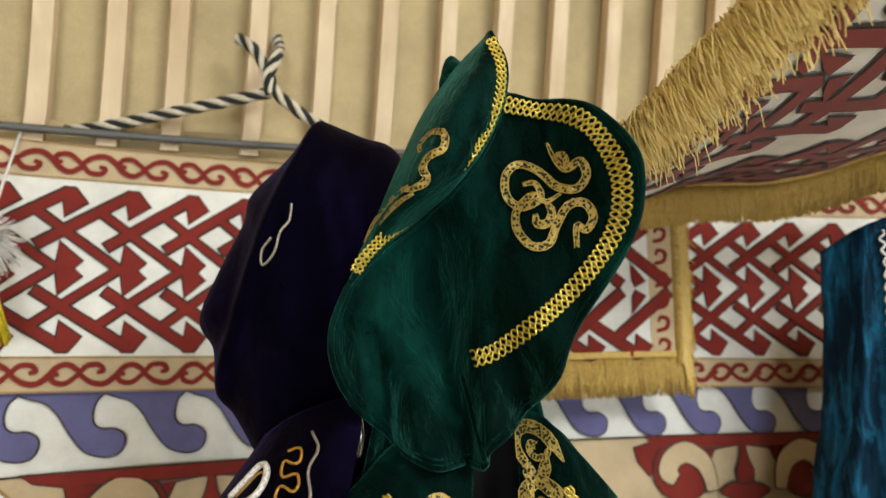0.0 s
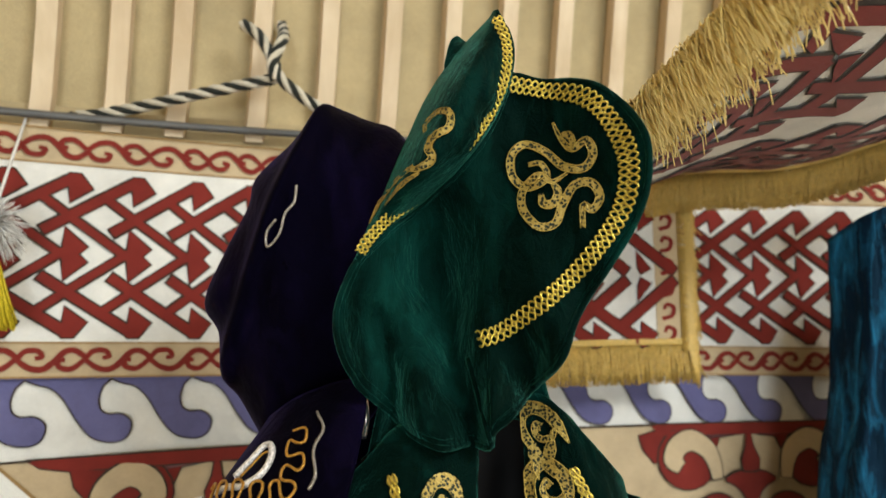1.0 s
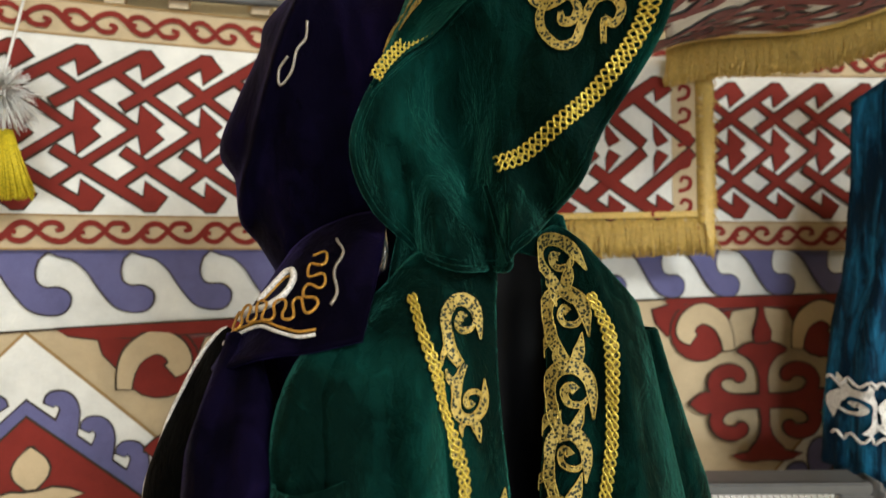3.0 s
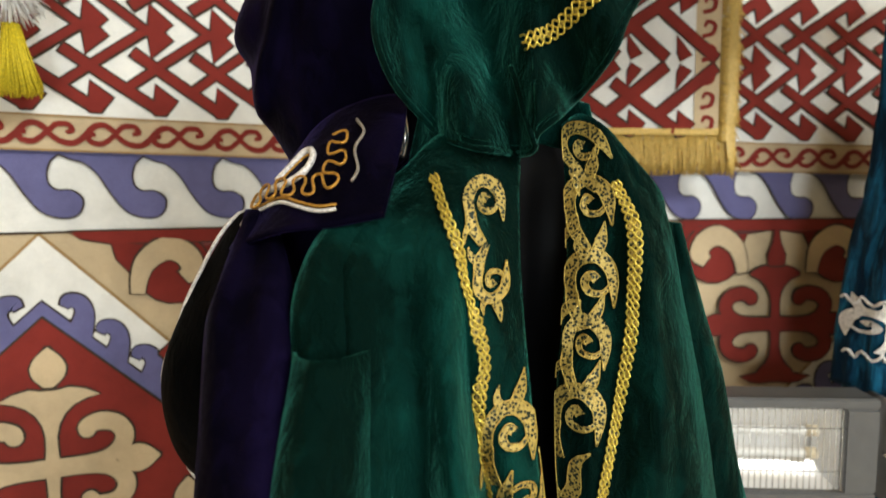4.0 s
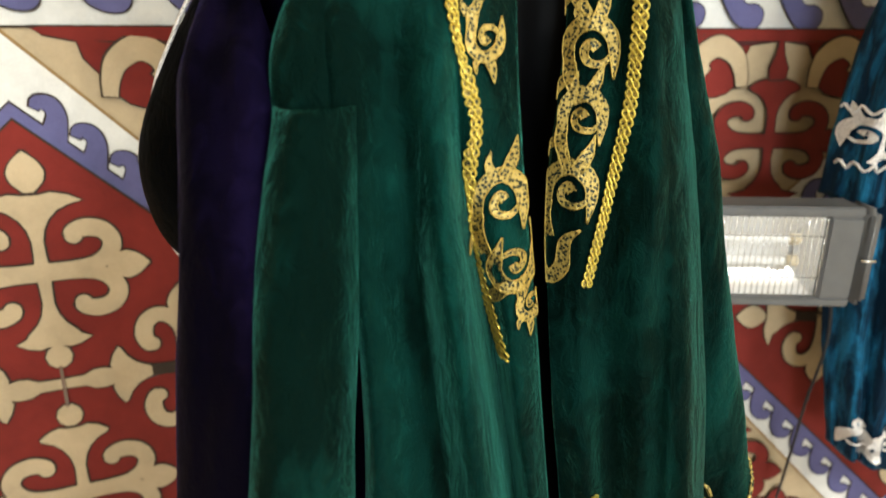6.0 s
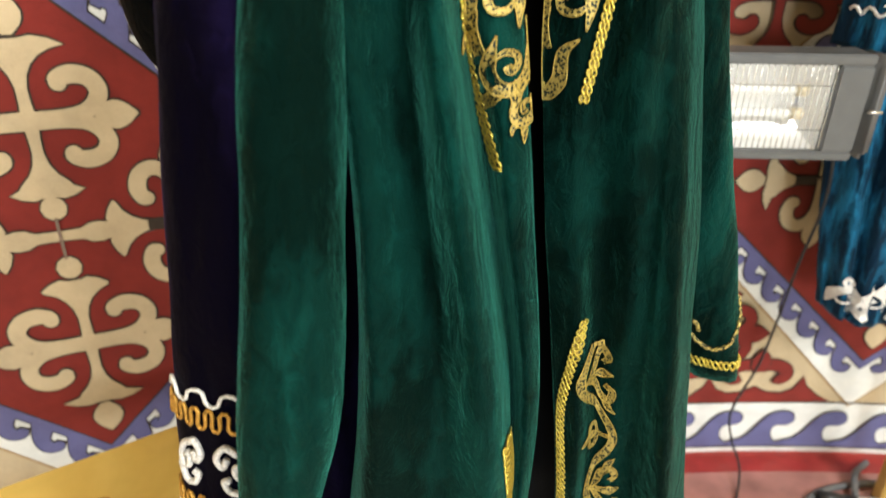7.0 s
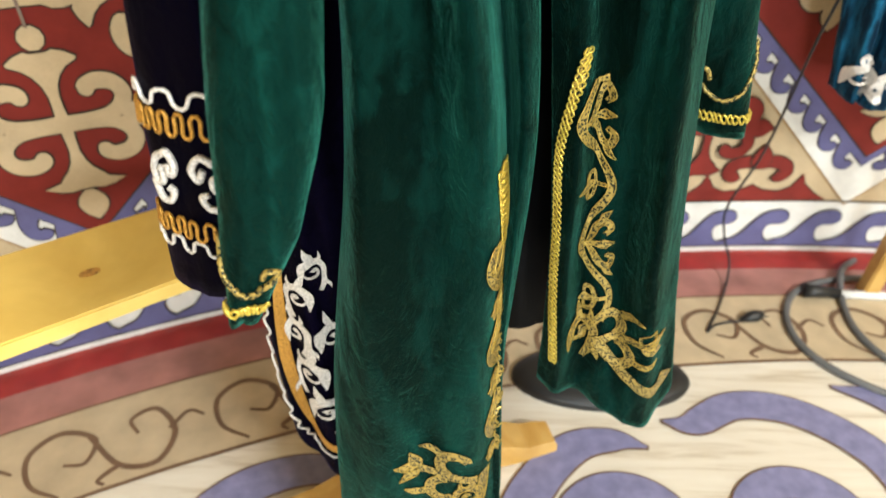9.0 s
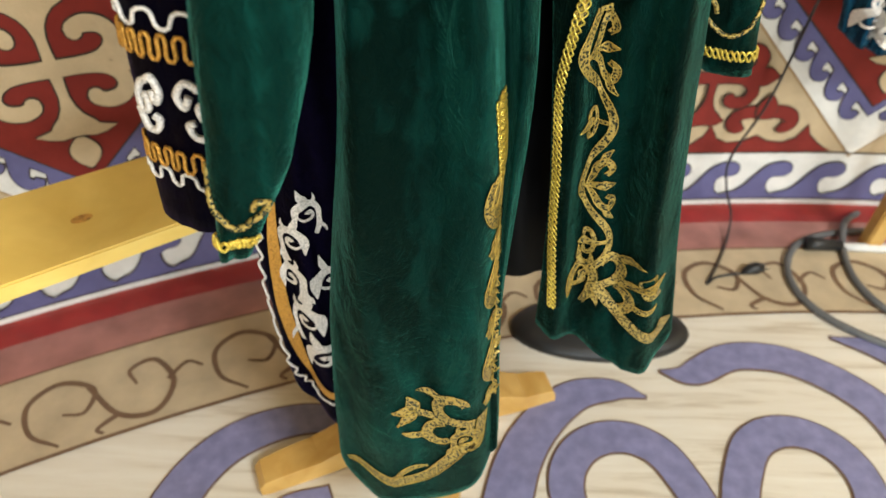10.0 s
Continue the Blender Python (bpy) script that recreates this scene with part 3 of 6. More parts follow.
for k in range(-4, 6):
    floor_scroll(-0.86 + 0.36 * k, 1)


def blue_scroll(pts, widths):
    for mat, lift, g in ((VINYL_LINE, 0.0025, 0.004), (VINYL_BLUE, 0.004, 0.0)):
        bm = bmesh.new()
        ribbon(bm, smooth_line(pts, 8), widths, floor_at(lift), g)
        part("blue_scroll" if g == 0 else "scroll_outline", bm, mat, floor_print)


def horn_floor(cx, cy, m=1):
    blue_scroll([(cx + m * x, cy + y) for x, y in arc(0, 0, 0.108, 250, 20, 8)] + [(cx + m * 0.135, cy - 0.05), (cx + m * 0.16, cy - 0.2)], [0.05, 0.062, 0.066, 0.066, 0.06])


horn_floor(0.325, 0.475)
horn_floor(0.655, 0.50, -1)
blue_scroll([(0.09, 0.25), (0.105, 0.42), (0.15, 0.56), (0.24, 0.665), (0.33, 0.69), (0.395, 0.675)], [0.09, 0.085, 0.08, 0.07, 0.05, 0.004])
blue_scroll([(0.44, 0.74), (0.50, 0.735), (0.60, 0.785), (0.72, 0.775), (0.83, 0.70), (0.88, 0.60), (0.9, 0.4)], [0.004, 0.06, 0.07, 0.075, 0.08, 0.085])
blue_scroll([(0.83, 0.845), (0.93, 0.81), (1.05, 0.72), (1.15, 0.6)], [0.004, 0.06, 0.08, 0.09])
blue_scroll([(-0.16, 0.59), (-0.27, 0.60), (-0.37, 0.565), (-0.44, 0.50), (-0.48, 0.40), (-0.49, 0.25)], [0.05, 0.065, 0.075, 0.08, 0.085, 0.09])
blue_scroll([(-0.2, 0.44), (-0.28, 0.40), (-0.3, 0.3)], [0.05, 0.07, 0.07])

# ---------- shapes of hat, hood and trimmings: x and height ----------
ROLL_FRONT = [(0.052, 1.913), (0.065, 1.891), (0.069, 1.867), (0.063, 1.838), (0.05, 1.807), (0.033, 1.779), (0.009, 1.754), (-0.023, 1.733), (-0.056, 1.706), (-0.08, 1.68), (-0.092, 1.666)]
ROLL_BACK = [(0.049, 1.927), (0.028, 1.908), (0.003, 1.878), (-0.022, 1.840), (-0.040, 1.802), (-0.056, 1.766), (-0.070, 1.733), (-0.080, 1.712), (-0.088, 1.694), (-0.094, 1.680), (-0.098, 1.667)]
HAT_RIM = [(-0.099, 1.654), (-0.107, 1.632), (-0.111, 1.611), (-0.108, 1.584), (-0.095, 1.55), (-0.077, 1.527), (-0.049, 1.5), (-0.019, 1.487), (0.012, 1.483), (0.037, 1.483), (0.041, 1.499), (0.063, 1.517), (0.088, 1.542), (0.106, 1.57), (0.119, 1.6), (0.146, 1.644), (0.169, 1.681), (0.181, 1.714), (0.185, 1.745), (0.181, 1.774), (0.169, 1.8), (0.151, 1.821), (0.124, 1.837), (0.092, 1.847), (0.071, 1.852)]
HAT_BRAID = [(0.066, 1.842), (0.093, 1.835), (0.124, 1.822), (0.146, 1.802), (0.161, 1.775), (0.168, 1.746), (0.166, 1.716), (0.155, 1.69), (0.138, 1.667), (0.116, 1.642), (0.085, 1.617), (0.053, 1.593), (0.028, 1.585)]
ROLL_BRAID = [(0.051, 1.902), (0.06, 1.88), (0.061, 1.857), (0.055, 1.832), (0.042, 1.805), (0.026, 1.781), (0.002, 1.758), (-0.028, 1.736), (-0.058, 1.711), (-0.079, 1.687), (-0.087, 1.672)]
HAT_KNOT_A = [(0.106, 1.798), (0.113, 1.780), (0.122, 1.768), (0.134, 1.774), (0.14, 1.76), (0.131, 1.748), (0.114, 1.752), (0.098, 1.769), (0.079, 1.779), (0.065, 1.768), (0.066, 1.746), (0.081, 1.734), (0.098, 1.742), (0.093, 1.757), (0.081, 1.757)]
HAT_KNOT_B = [(0.117, 1.745), (0.103, 1.738), (0.090, 1.745), (0.075, 1.731), (0.075, 1.711), (0.088, 1.694), (0.104, 1.696), (0.112, 1.714), (0.123, 1.732), (0.138, 1.733), (0.145, 1.719), (0.138, 1.707), (0.130, 1.712), (0.129, 1.69)]
HAT_KNOT_C = [(0.102, 1.738), (0.108, 1.727), (0.103, 1.716), (0.094, 1.716), (0.092, 1.726)]
HAT_KNOT_D = [(0.122, 1.768), (0.120, 1.780), (0.113, 1.784)]
ROLL_S = [(-0.021, 1.788), (-0.020, 1.800), (-0.008, 1.807), (0.004, 1.801), (0.003, 1.786), (-0.012, 1.778), (-0.017, 1.767), (-0.013, 1.757), (-0.027, 1.749), (-0.040, 1.752)]
ROLL_SPRAY = [(-0.032, 1.753), (-0.052, 1.744), (-0.070, 1.729), (-0.083, 1.706)]
HOOD = [(-0.150, 1.876), (-0.172, 1.862), (-0.204, 1.826), (-0.246, 1.787), (-0.256, 1.752), (-0.284, 1.688), (-0.308, 1.626), (-0.290, 1.591), (-0.284, 1.550), (-0.262, 1.509), (-0.237, 1.469), (-0.220, 1.442), (-0.172, 1.442), (-0.104, 1.481), (-0.063, 1.568), (-0.048, 1.727), (-0.050, 1.813), (-0.068, 1.846), (-0.104, 1.859)]
HOOD_RING = [(-0.173, 1.758), (-0.175, 1.739), (-0.185, 1.725), (-0.191, 1.702), (-0.205, 1.688), (-0.206, 1.705), (-0.195, 1.719)]
L_BRAID = [(-0.055, 1.459), (-0.045, 1.432), (-0.033, 1.397), (-0.026, 1.363), (-0.014, 1.327), (-0.009, 1.295), (-0.011, 1.267), (-0.012, 1.213), (0.000, 1.167), (0.013, 1.126), (0.025, 1.087)]
R_BRAID = [(0.123, 1.454), (0.138, 1.418), (0.141, 1.376), (0.138, 1.323), (0.132, 1.274), (0.123, 1.223), (0.113, 1.171), (0.105, 1.129)]
R_VINE = [(0.092, 1.490), (0.098, 1.435), (0.100, 1.358), (0.094, 1.296), (0.085, 1.226)]
L_VINE = [(-0.010, 1.437), (-0.004, 1.366), (0.013, 1.234), (0.028, 1.176), (0.041, 1.140)]
SK_BRAID = [(0.128, 0.887), (0.122, 0.830), (0.117, 0.759), (0.126, 0.654), (0.133, 0.552), (0.143, 0.437)]
SK_VINE = [(0.145, 0.846), (0.158, 0.774), (0.166, 0.688), (0.181, 0.602), (0.190, 0.505)]
SK_CORNER = [(0.200, 0.464), (0.263, 0.511), (0.285, 0.543), (0.284, 0.468), (0.312, 0.398), (0.231, 0.419)]
SL_BRAID = [(0.038, 0.823), (0.043, 0.778), (0.048, 0.727)]
SL_VINE = [(0.039, 0.736), (0.045, 0.677), (0.047, 0.610), (0.049, 0.534), (0.052, 0.447)]
SL_CORNER = [(0.045, 0.354), (0.006, 0.379), (-0.042, 0.402), (-0.043, 0.321), (0.024, 0.296), (-0.075, 0.210), (-0.146, 0.217)]
CAPE_EDGE = [(-0.243, 1.409), (-0.230, 1.418), (-0.212, 1.425), (-0.190, 1.432), (-0.170, 1.428), (-0.151, 1.425), (-0.136, 1.427)]
CAPE_DROP = [(-0.231, 1.434), (-0.21, 1.445), (-0.192, 1.45), (-0.175, 1.46), (-0.168, 1.473), (-0.171, 1.482), (-0.179, 1.481), (-0.191, 1.468), (-0.205, 1.453)]
CAPE_TRIM = [(-0.130, 1.512), (-0.121, 1.499), (-0.127, 1.483), (-0.122, 1.464), (-0.126, 1.453)]

# ---------- robes ----------
def weave(rows, a, b):
    """A smooth sheet through a grid of control points: a across, b down."""
    def spline(P, t):
        n = len(P) - 1
        i = min(int(t * n), n - 1)
        f = t * n - i
        p1, p2 = P[i], P[i + 1]
        p0 = P[i - 1] if i else 2 * p1 - p2
        p3 = P[i + 2] if i + 2 <= n else 2 * p2 - p1
        return 0.5 * (2 * p1 + (p2 - p0) * f + (2 * p0 - 5 * p1 + 4 * p2 - p3) * f * f + (3 * p1 - p0 - 3 * p2 + p3) * f ** 3)
    return spline([spline([np.array(p, float) for p in r], a) for r in rows], b)


class Sheet:
    """A hanging cloth, with its folds, on which trimmings can be laid by x and height."""
    NA, NB = 100, 200

    def __init__(self, rows, folds=0.006, count=3.0, seed=0.0, fold_from=0.0):
        self.rows = rows
        ctrl = np.array(rows, float)

        def spline(P, n):
            m = len(P) - 1
            ext = np.concatenate(([2 * P[0] - P[1]], P, [2 * P[-1] - P[-2]]))
            t = np.linspace(0, m, n + 1)
            i = np.minimum(t.astype(int), m - 1)
            f = (t - i).reshape((-1,) + (1,) * (P.ndim - 1))
            p0, p1, p2, p3 = ext[i], ext[i + 1], ext[i + 2], ext[i + 3]
            return 0.5 * (2 * p1 + (p2 - p0) * f + (2 * p0 - 5 * p1 + 4 * p2 - p3) * f * f + (3 * p1 - p0 - 3 * p2 + p3) * f ** 3)
        down = spline(ctrl, self.NB)
        g = np.swapaxes(spline(np.swapaxes(down, 0, 1), self.NA), 0, 1).copy()
        if folds:
            for j in range(self.NB + 1):
                bb = j / self.NB
                k = min(1, max(0.0, bb - fold_from) * 2.5)
                for i in range(self.NA + 1):
                    aa = i / self.NA
                    w = math.sin(2 * math.pi * (count * aa + 0.15 * math.sin(3 * bb + seed)) + seed) + 0.5 * math.sin(2 * math.pi * (count * 1.9 * aa) + 2 * seed + 1.3 * bb)
                    w += 0.9 * (0.6 - abs(math.sin(math.pi * (count * 1.3 * aa + 0.1 * math.sin(2.3 * bb + 2 * seed)) + seed)) ** 0.6)
                    n = noise.noise(Vector((aa * 5 + seed, bb * 7, seed))) + 0.6 * noise.noise(Vector((aa * 9 + seed, bb * 22, 3 + seed)))
                    g[j, i, 1] -= folds * k * w * math.sin(math.pi * min(1, aa * 1.1)) + folds * 0.5 * n
        self.g = g
        self.arr = g[::4, ::4]

    def at(self, a, b):
        x, y = min(1, max(0, a)) * self.NA, min(1, max(0, b)) * self.NB
        i, j = min(int(x), self.NA - 1), min(int(y), self.NB - 1)
        f, h = x - i, y - j
        g = self.g
        return (g[j, i] * (1 - f) + g[j, i + 1] * f) * (1 - h) + (g[j + 1, i] * (1 - f) + g[j + 1, i + 1] * f) * h

    def place(self, lift):
        def put(x, z):
            d = (self.arr[:, :, 0] - x) ** 2 + (self.arr[:, :, 2] - z) ** 2 + 0.02 * np.maximum(0, self.arr[:, :, 1] - self.arr[:, :, 1].min() - 0.1) ** 2
            j, i = np.unravel_index(np.argmin(d), d.shape)
            a, b = i * 4 / self.NA, j * 4 / self.NB
            for _ in range(4):
                p, e = self.at(a, b), 6e-3
                pa, pb = (self.at(a + e, b) - p) / e, (self.at(a, b + e) - p) / e
                J = np.array(((pa[0], pb[0]), (pa[2], pb[2])))
                if abs(np.linalg.det(J)) < 1e-6:
                    break
                s = np.linalg.solve(J, np.array((x - p[0], z - p[2])))
                s = np.clip(s, -0.05, 0.05)
                a, b = min(1.0, max(0.0, a + s[0])), min(1.0, max(0.0, b + s[1]))
            p, e = self.at(a, b), 1.2e-2
            nn = np.cross(self.at(min(1, a + e), b) - self.at(max(0, a - e), b), self.at(a, min(1, b + e)) - self.at(a, max(0, b - e)))
            nn = nn / (np.linalg.norm(nn) + 1e-12)
            if nn[1] > 0:
                nn = -nn
            return tuple(p + nn * lift)
        return put

    def mesh(self, nu=70, nv=130):
        return surface(lambda a, b: tuple(self.at(a, b)), nu, nv)


def sew(name, strokes, place, mat, parent, label="", edge=None, r=0.0007):
    """Embroidery: each stroke is points and widths, worked onto a cloth, its edges corded."""
    bm = bmesh.new()
    for pts, w in strokes:
        ribbon(bm, pts, w, place)
    ob = part(name, bm, mat, parent, label)
    if edge:
        bm = bmesh.new()
        for pts, w in strokes:
            P = [np.array(p, float) for p in pts]
            n = len(P)
            wi = np.interp(np.linspace(0, 1, n), np.linspace(0, 1, len(w)), w)
            for sd in (-0.46, 0.46):
                line = []
                for i in range(n):
                    d = P[min(i + 1, n - 1)] - P[max(i - 1, 0)]
                    d = d / (np.linalg.norm(d) + 1e-9)
                    q = place(*(P[i] + sd * wi[i] * np.array((-d[1], d[0]))))
                    line.append((q[0], q[1] - 0.0006, q[2]))
                tube(bm, line, r, 4)
        part("edge_cord", bm, edge, ob)
    return ob


def braid(name, pts, width, place, mat, parent, label="", pitch=0.0085, core=0.7):
    """A flat braid of two cords that cross again and again, on a narrow tape."""
    line = smooth_line(pts, 10)
    L = np.r_[0, np.cumsum([np.linalg.norm(b - a) for a, b in zip(line, line[1:])])]
    n = int(L[-1] / pitch * 7)
    P = np.array(line)
    bm = bmesh.new()
    for k in range(4):
        pts3 = []
        for i in range(n + 1):
            s = L[-1] * i / n
            x, z = np.interp(s, L, P[:, 0]), np.interp(s, L, P[:, 1])
            x2, z2 = np.interp(s + 1e-3, L, P[:, 0]), np.interp(s + 1e-3, L, P[:, 1])
            x1, z1 = np.interp(s - 1e-3, L, P[:, 0]), np.interp(s - 1e-3, L, P[:, 1])
            d = np.array((x2 - x1, z2 - z1))
            d = d / (np.linalg.norm(d) + 1e-9)
            ph = 2 * math.pi * s / (pitch * 2) + math.pi * k
            side = (width * 0.24) * (1 if k < 2 else -1) + width * 0.24 * math.sin(ph)
            pts3.append((x - d[1] * side, z + d[0] * side, 0.0026 + 0.0009 * math.cos(ph)))
        P3 = [place[1](px, pz, h) for px, pz, h in pts3]
        tube(bm, P3, 0.00115, 5)
    ob = part(name, bm, mat, parent, label)
    b2 = bmesh.new()
    ribbon(b2, line, [width * core], place[0])
    part("braid_tape", b2, GOLD, ob)
    return ob


def layer(sheet):
    """Placers for braids: the tape's, and one with a height of its own."""
    base, up = sheet.place(0.0034), sheet.place(0.0016)
    top = sheet.place(0.0056)

    def lifted(x, z, h):
        a, b = Vector(up(x, z)), Vector(top(x, z))
        return a + (b - a) * (h / 0.004)
    return base, lifted


def vine_unit(x, z, s, m=1, up=1, tilt=0.0, flame=True):
    """A crescent horn round a small curl, with its stem, side leaf and flame: points and widths."""
    ct, st = math.cos(tilt), math.sin(tilt)
    f = lambda pts: [(x + s * (m * a * ct - up * b * st), z + s * (m * a * st + up * b * ct)) for a, b in smooth_line(pts, 5)]
    w = lambda *v: [s * q for q in v]
    out = [
        (f([(-0.038, -0.038), (-0.040, 0.010), (-0.022, 0.042), (0.010, 0.049), (0.039, 0.024), (0.047, -0.013), (0.048, -0.064)]), w(0.020, 0.026, 0.031, 0.034, 0.034, 0.026, 0.002)),
        (f([(0.040, -0.014), (0.022, -0.032), (-0.004, -0.030), (-0.013, -0.010), (-0.002, 0.008), (0.010, -0.003)]), w(0.006, 0.013, 0.015, 0.015, 0.017, 0.020)),
        (f([(-0.038, -0.03), (-0.035, -0.07), (-0.016, -0.115)]), w(0.024, 0.027, 0.022)),
        (f([(-0.034, -0.056), (-0.058, -0.082), (-0.066, -0.108)]), w(0.020, 0.016, 0.001)),
    ]
    if flame:
        out.append((f([(0.006, 0.045), (0.022, 0.083), (0.030, 0.125)]), w(0.026, 0.026, 0.001)))
        out.append((f([(-0.012, 0.048), (-0.026, 0.070), (-0.022, 0.098)]), w(0.020, 0.016, 0.001)))
    return out


def horn_spray(x, z, s, m=1, rot=0.0):
    """A corner spray: a stem with paired horns and three leaves at its end."""
    c, q = math.cos(rot), math.sin(rot)
    f = lambda pts: [(x + m * s * (a * c - b * q), z + s * (a * q + b * c)) for a, b in pts]
    w = lambda *v: [s * k for k in v]
    st = [(f(smooth_line([(0, 0), (0.05, 0.004), (0.12, 0.0)], 6)), w(0.02, 0.022, 0.016))]
    for a in (-52, 0, 52):
        dx, dy = math.cos(radians(a)), math.sin(radians(a))
        st.append((f([(0.118 + dx * 0.052 * k / 8, dy * 0.052 * k / 8) for k in range(9)]), w(0.008, 0.026, 0.032, 0.024, 0.012, 0.001)))
    for k in (-1, 1):
        st.append((f([(p, k * r) for p, r in arc(0.05, 0.048, 0.04, -80, 150, 16, 0.02)]), w(0.02, 0.022, 0.024, 0.02, 0.014)))
        st.append((f([(p, k * r) for p, r in smooth_line([(0.085, 0.062), (0.11, 0.07), (0.135, 0.062)], 5)]), w(0.016, 0.018, 0.001)))
    return st


def vine_band(line, amp, wave, width):
    """A winding stem along a line, with a palmette in every bend to one side and a bud in those to the other."""
    P = smooth_line(line, 24)
    L = np.r_[0, np.cumsum([np.linalg.norm(b - a) for a, b in zip(P, P[1:])])]
    Q = np.array(P)

    def at(d, side):
        x, z = np.interp(d, L, Q[:, 0]), np.interp(d, L, Q[:, 1])
        t = np.array((np.interp(d + 0.004, L, Q[:, 0]) - np.interp(d - 0.004, L, Q[:, 0]), np.interp(d + 0.004, L, Q[:, 1]) - np.interp(d - 0.004, L, Q[:, 1])))
        t = t / (np.linalg.norm(t) + 1e-9)
        return (x - t[1] * side, z + t[0] * side)
    n = int(L[-1] / 0.004)
    st = [([at(L[-1] * i / n, -amp * math.sin(2 * math.pi * L[-1] * i / n / wave)) for i in range(n + 1)], [width])]
    lay = lambda d, pts: [at(d + wave * a, amp * b) for a, b in smooth_line(pts, 6)]
    k = 0
    while (k + 0.5) * wave < L[-1]:
        d = (k + 0.25) * wave
        for s in (-1, 1):
            st.append((lay(d, [(0.0, -0.55), (s * 0.07, -0.1), (s * 0.16, 0.25), (s * 0.2, 0.7), (s * 0.13, 0.95), (s * 0.09, 0.6)]), [width * 0.8, width, width, width * 0.9, width * 0.7]))
            st.append((lay(d, [(s * 0.17, 0.45), (s * 0.25, 0.7), (s * 0.29, 1.05)]), [width * 0.8, width * 0.9, 0.0008]))
        st.append((lay(d, [(0.0, -0.8), (0.0, 0.0), (0.0, 0.55), (0.0, 1.1)]), [width * 0.6, width * 0.8, width * 1.6, 0.0008]))
        e = d + wave * 0.5
        if e < L[-1]:
            st.append((lay(e, [(0.0, 0.9), (0.0, 0.1), (0.0, -0.5), (0.0, -1.1)]), [width * 0.5, width * 0.6, width * 1.8, 0.0008]))
            for s in (-1, 1):
                st.append((lay(e, [(0.0, 0.2), (s * 0.09, -0.05), (s * 0.1, -0.45), (s * 0.05, -0.55)]), [width * 0.5, width * 0.6, width * 0.5]))
        k += 1
    return st


def sleeve(path, hw, hd, ripple=0.004, seed=0.0, n=40, m=44):
    """A hanging sleeve: an oval tube along its middle line, with ripples."""
    P = smooth_line(path, 12)
    W = np.interp(np.linspace(0, 1, len(P)), np.linspace(0, 1, len(hw)), hw)
    D = np.interp(np.linspace(0, 1, len(P)), np.linspace(0, 1, len(hd)), hd)

    def at(a, b):
        t = b * (len(P) - 1)
        i = min(int(t), len(P) - 2)
        f = t - i
        c = P[i] * (1 - f) + P[i + 1] * f
        w, d = W[i] * (1 - f) + W[i + 1] * f, D[i] * (1 - f) + D[i + 1] * f
        ang = 2 * math.pi * a
        r = 1 + (ripple / w) * (math.sin(3 * ang + seed + 2.2 * b) + 0.7 * noise.noise(Vector((3 * math.cos(ang), 3 * math.sin(ang) + seed, b * 9))))
        x, y = math.cos(ang), math.sin(ang)
        sq = (abs(x) ** 3 + abs(y) ** 3) ** (-1 / 3)
        return (c[0] + w * r * x * (0.5 + 0.5 * sq), c[1] + d * r * y * (0.5 + 0.5 * sq), c[2])
    return surface(at, n, m, True), at


# the wooden stand that carries the green robe
stand = thing("clothes_stand", "pine clothes stand with splayed feet under the green robe", "stand", at=(0.0, 0.62, 0))
bm = bmesh.new()
box(bm, (-0.022, 0.60, 0.06), (0.022, 0.644, 1.50), 0.004)
part("post", bm, PINE, stand, smooth=False)

def foot(x, y):
    c = Vector((0.0, 0.622, 0))
    d = (Vector((x, y, 0)) - c)
    L = d.length
    d.normalize()
    s = Vector((-d.y, d.x, 0)) * 0.027
    bm = bmesh.new()
    prof = [(0.0, 0.004, 0.07), (0.35, 0.004, 0.07), (0.55, 0.004, 0.058), (0.7, 0.002, 0.042), (0.86, 0.0, 0.04), (0.97, 0.0, 0.034), (1.0, 0.004, 0.02)]
    prev = None
    for f, lo, hi in prof:
        w = s * (1 + 0.25 * math.sin(math.pi * f))
        p = c + d * (L * f)
        r = [bm.verts.new(p + w + Vector((0, 0, lo))), bm.verts.new(p - w + Vector((0, 0, lo))), bm.verts.new(p - w * 0.9 + Vector((0, 0, hi))), bm.verts.new(p + w * 0.9 + Vector((0, 0, hi)))]
        if prev:
            for k in range(4):
                bm.faces.new((prev[k], prev[(k + 1) % 4], r[(k + 1) % 4], r[k]))
        else:
            bm.faces.new(r[::-1])
        prev = r
    bm.faces.new(prev)
    part("foot", bm, PINE, stand, smooth=False)


foot(-0.335, 0.465)
foot(0.205, 0.685)
foot(-0.005, 0.40)
foot(-0.02, 0.95)

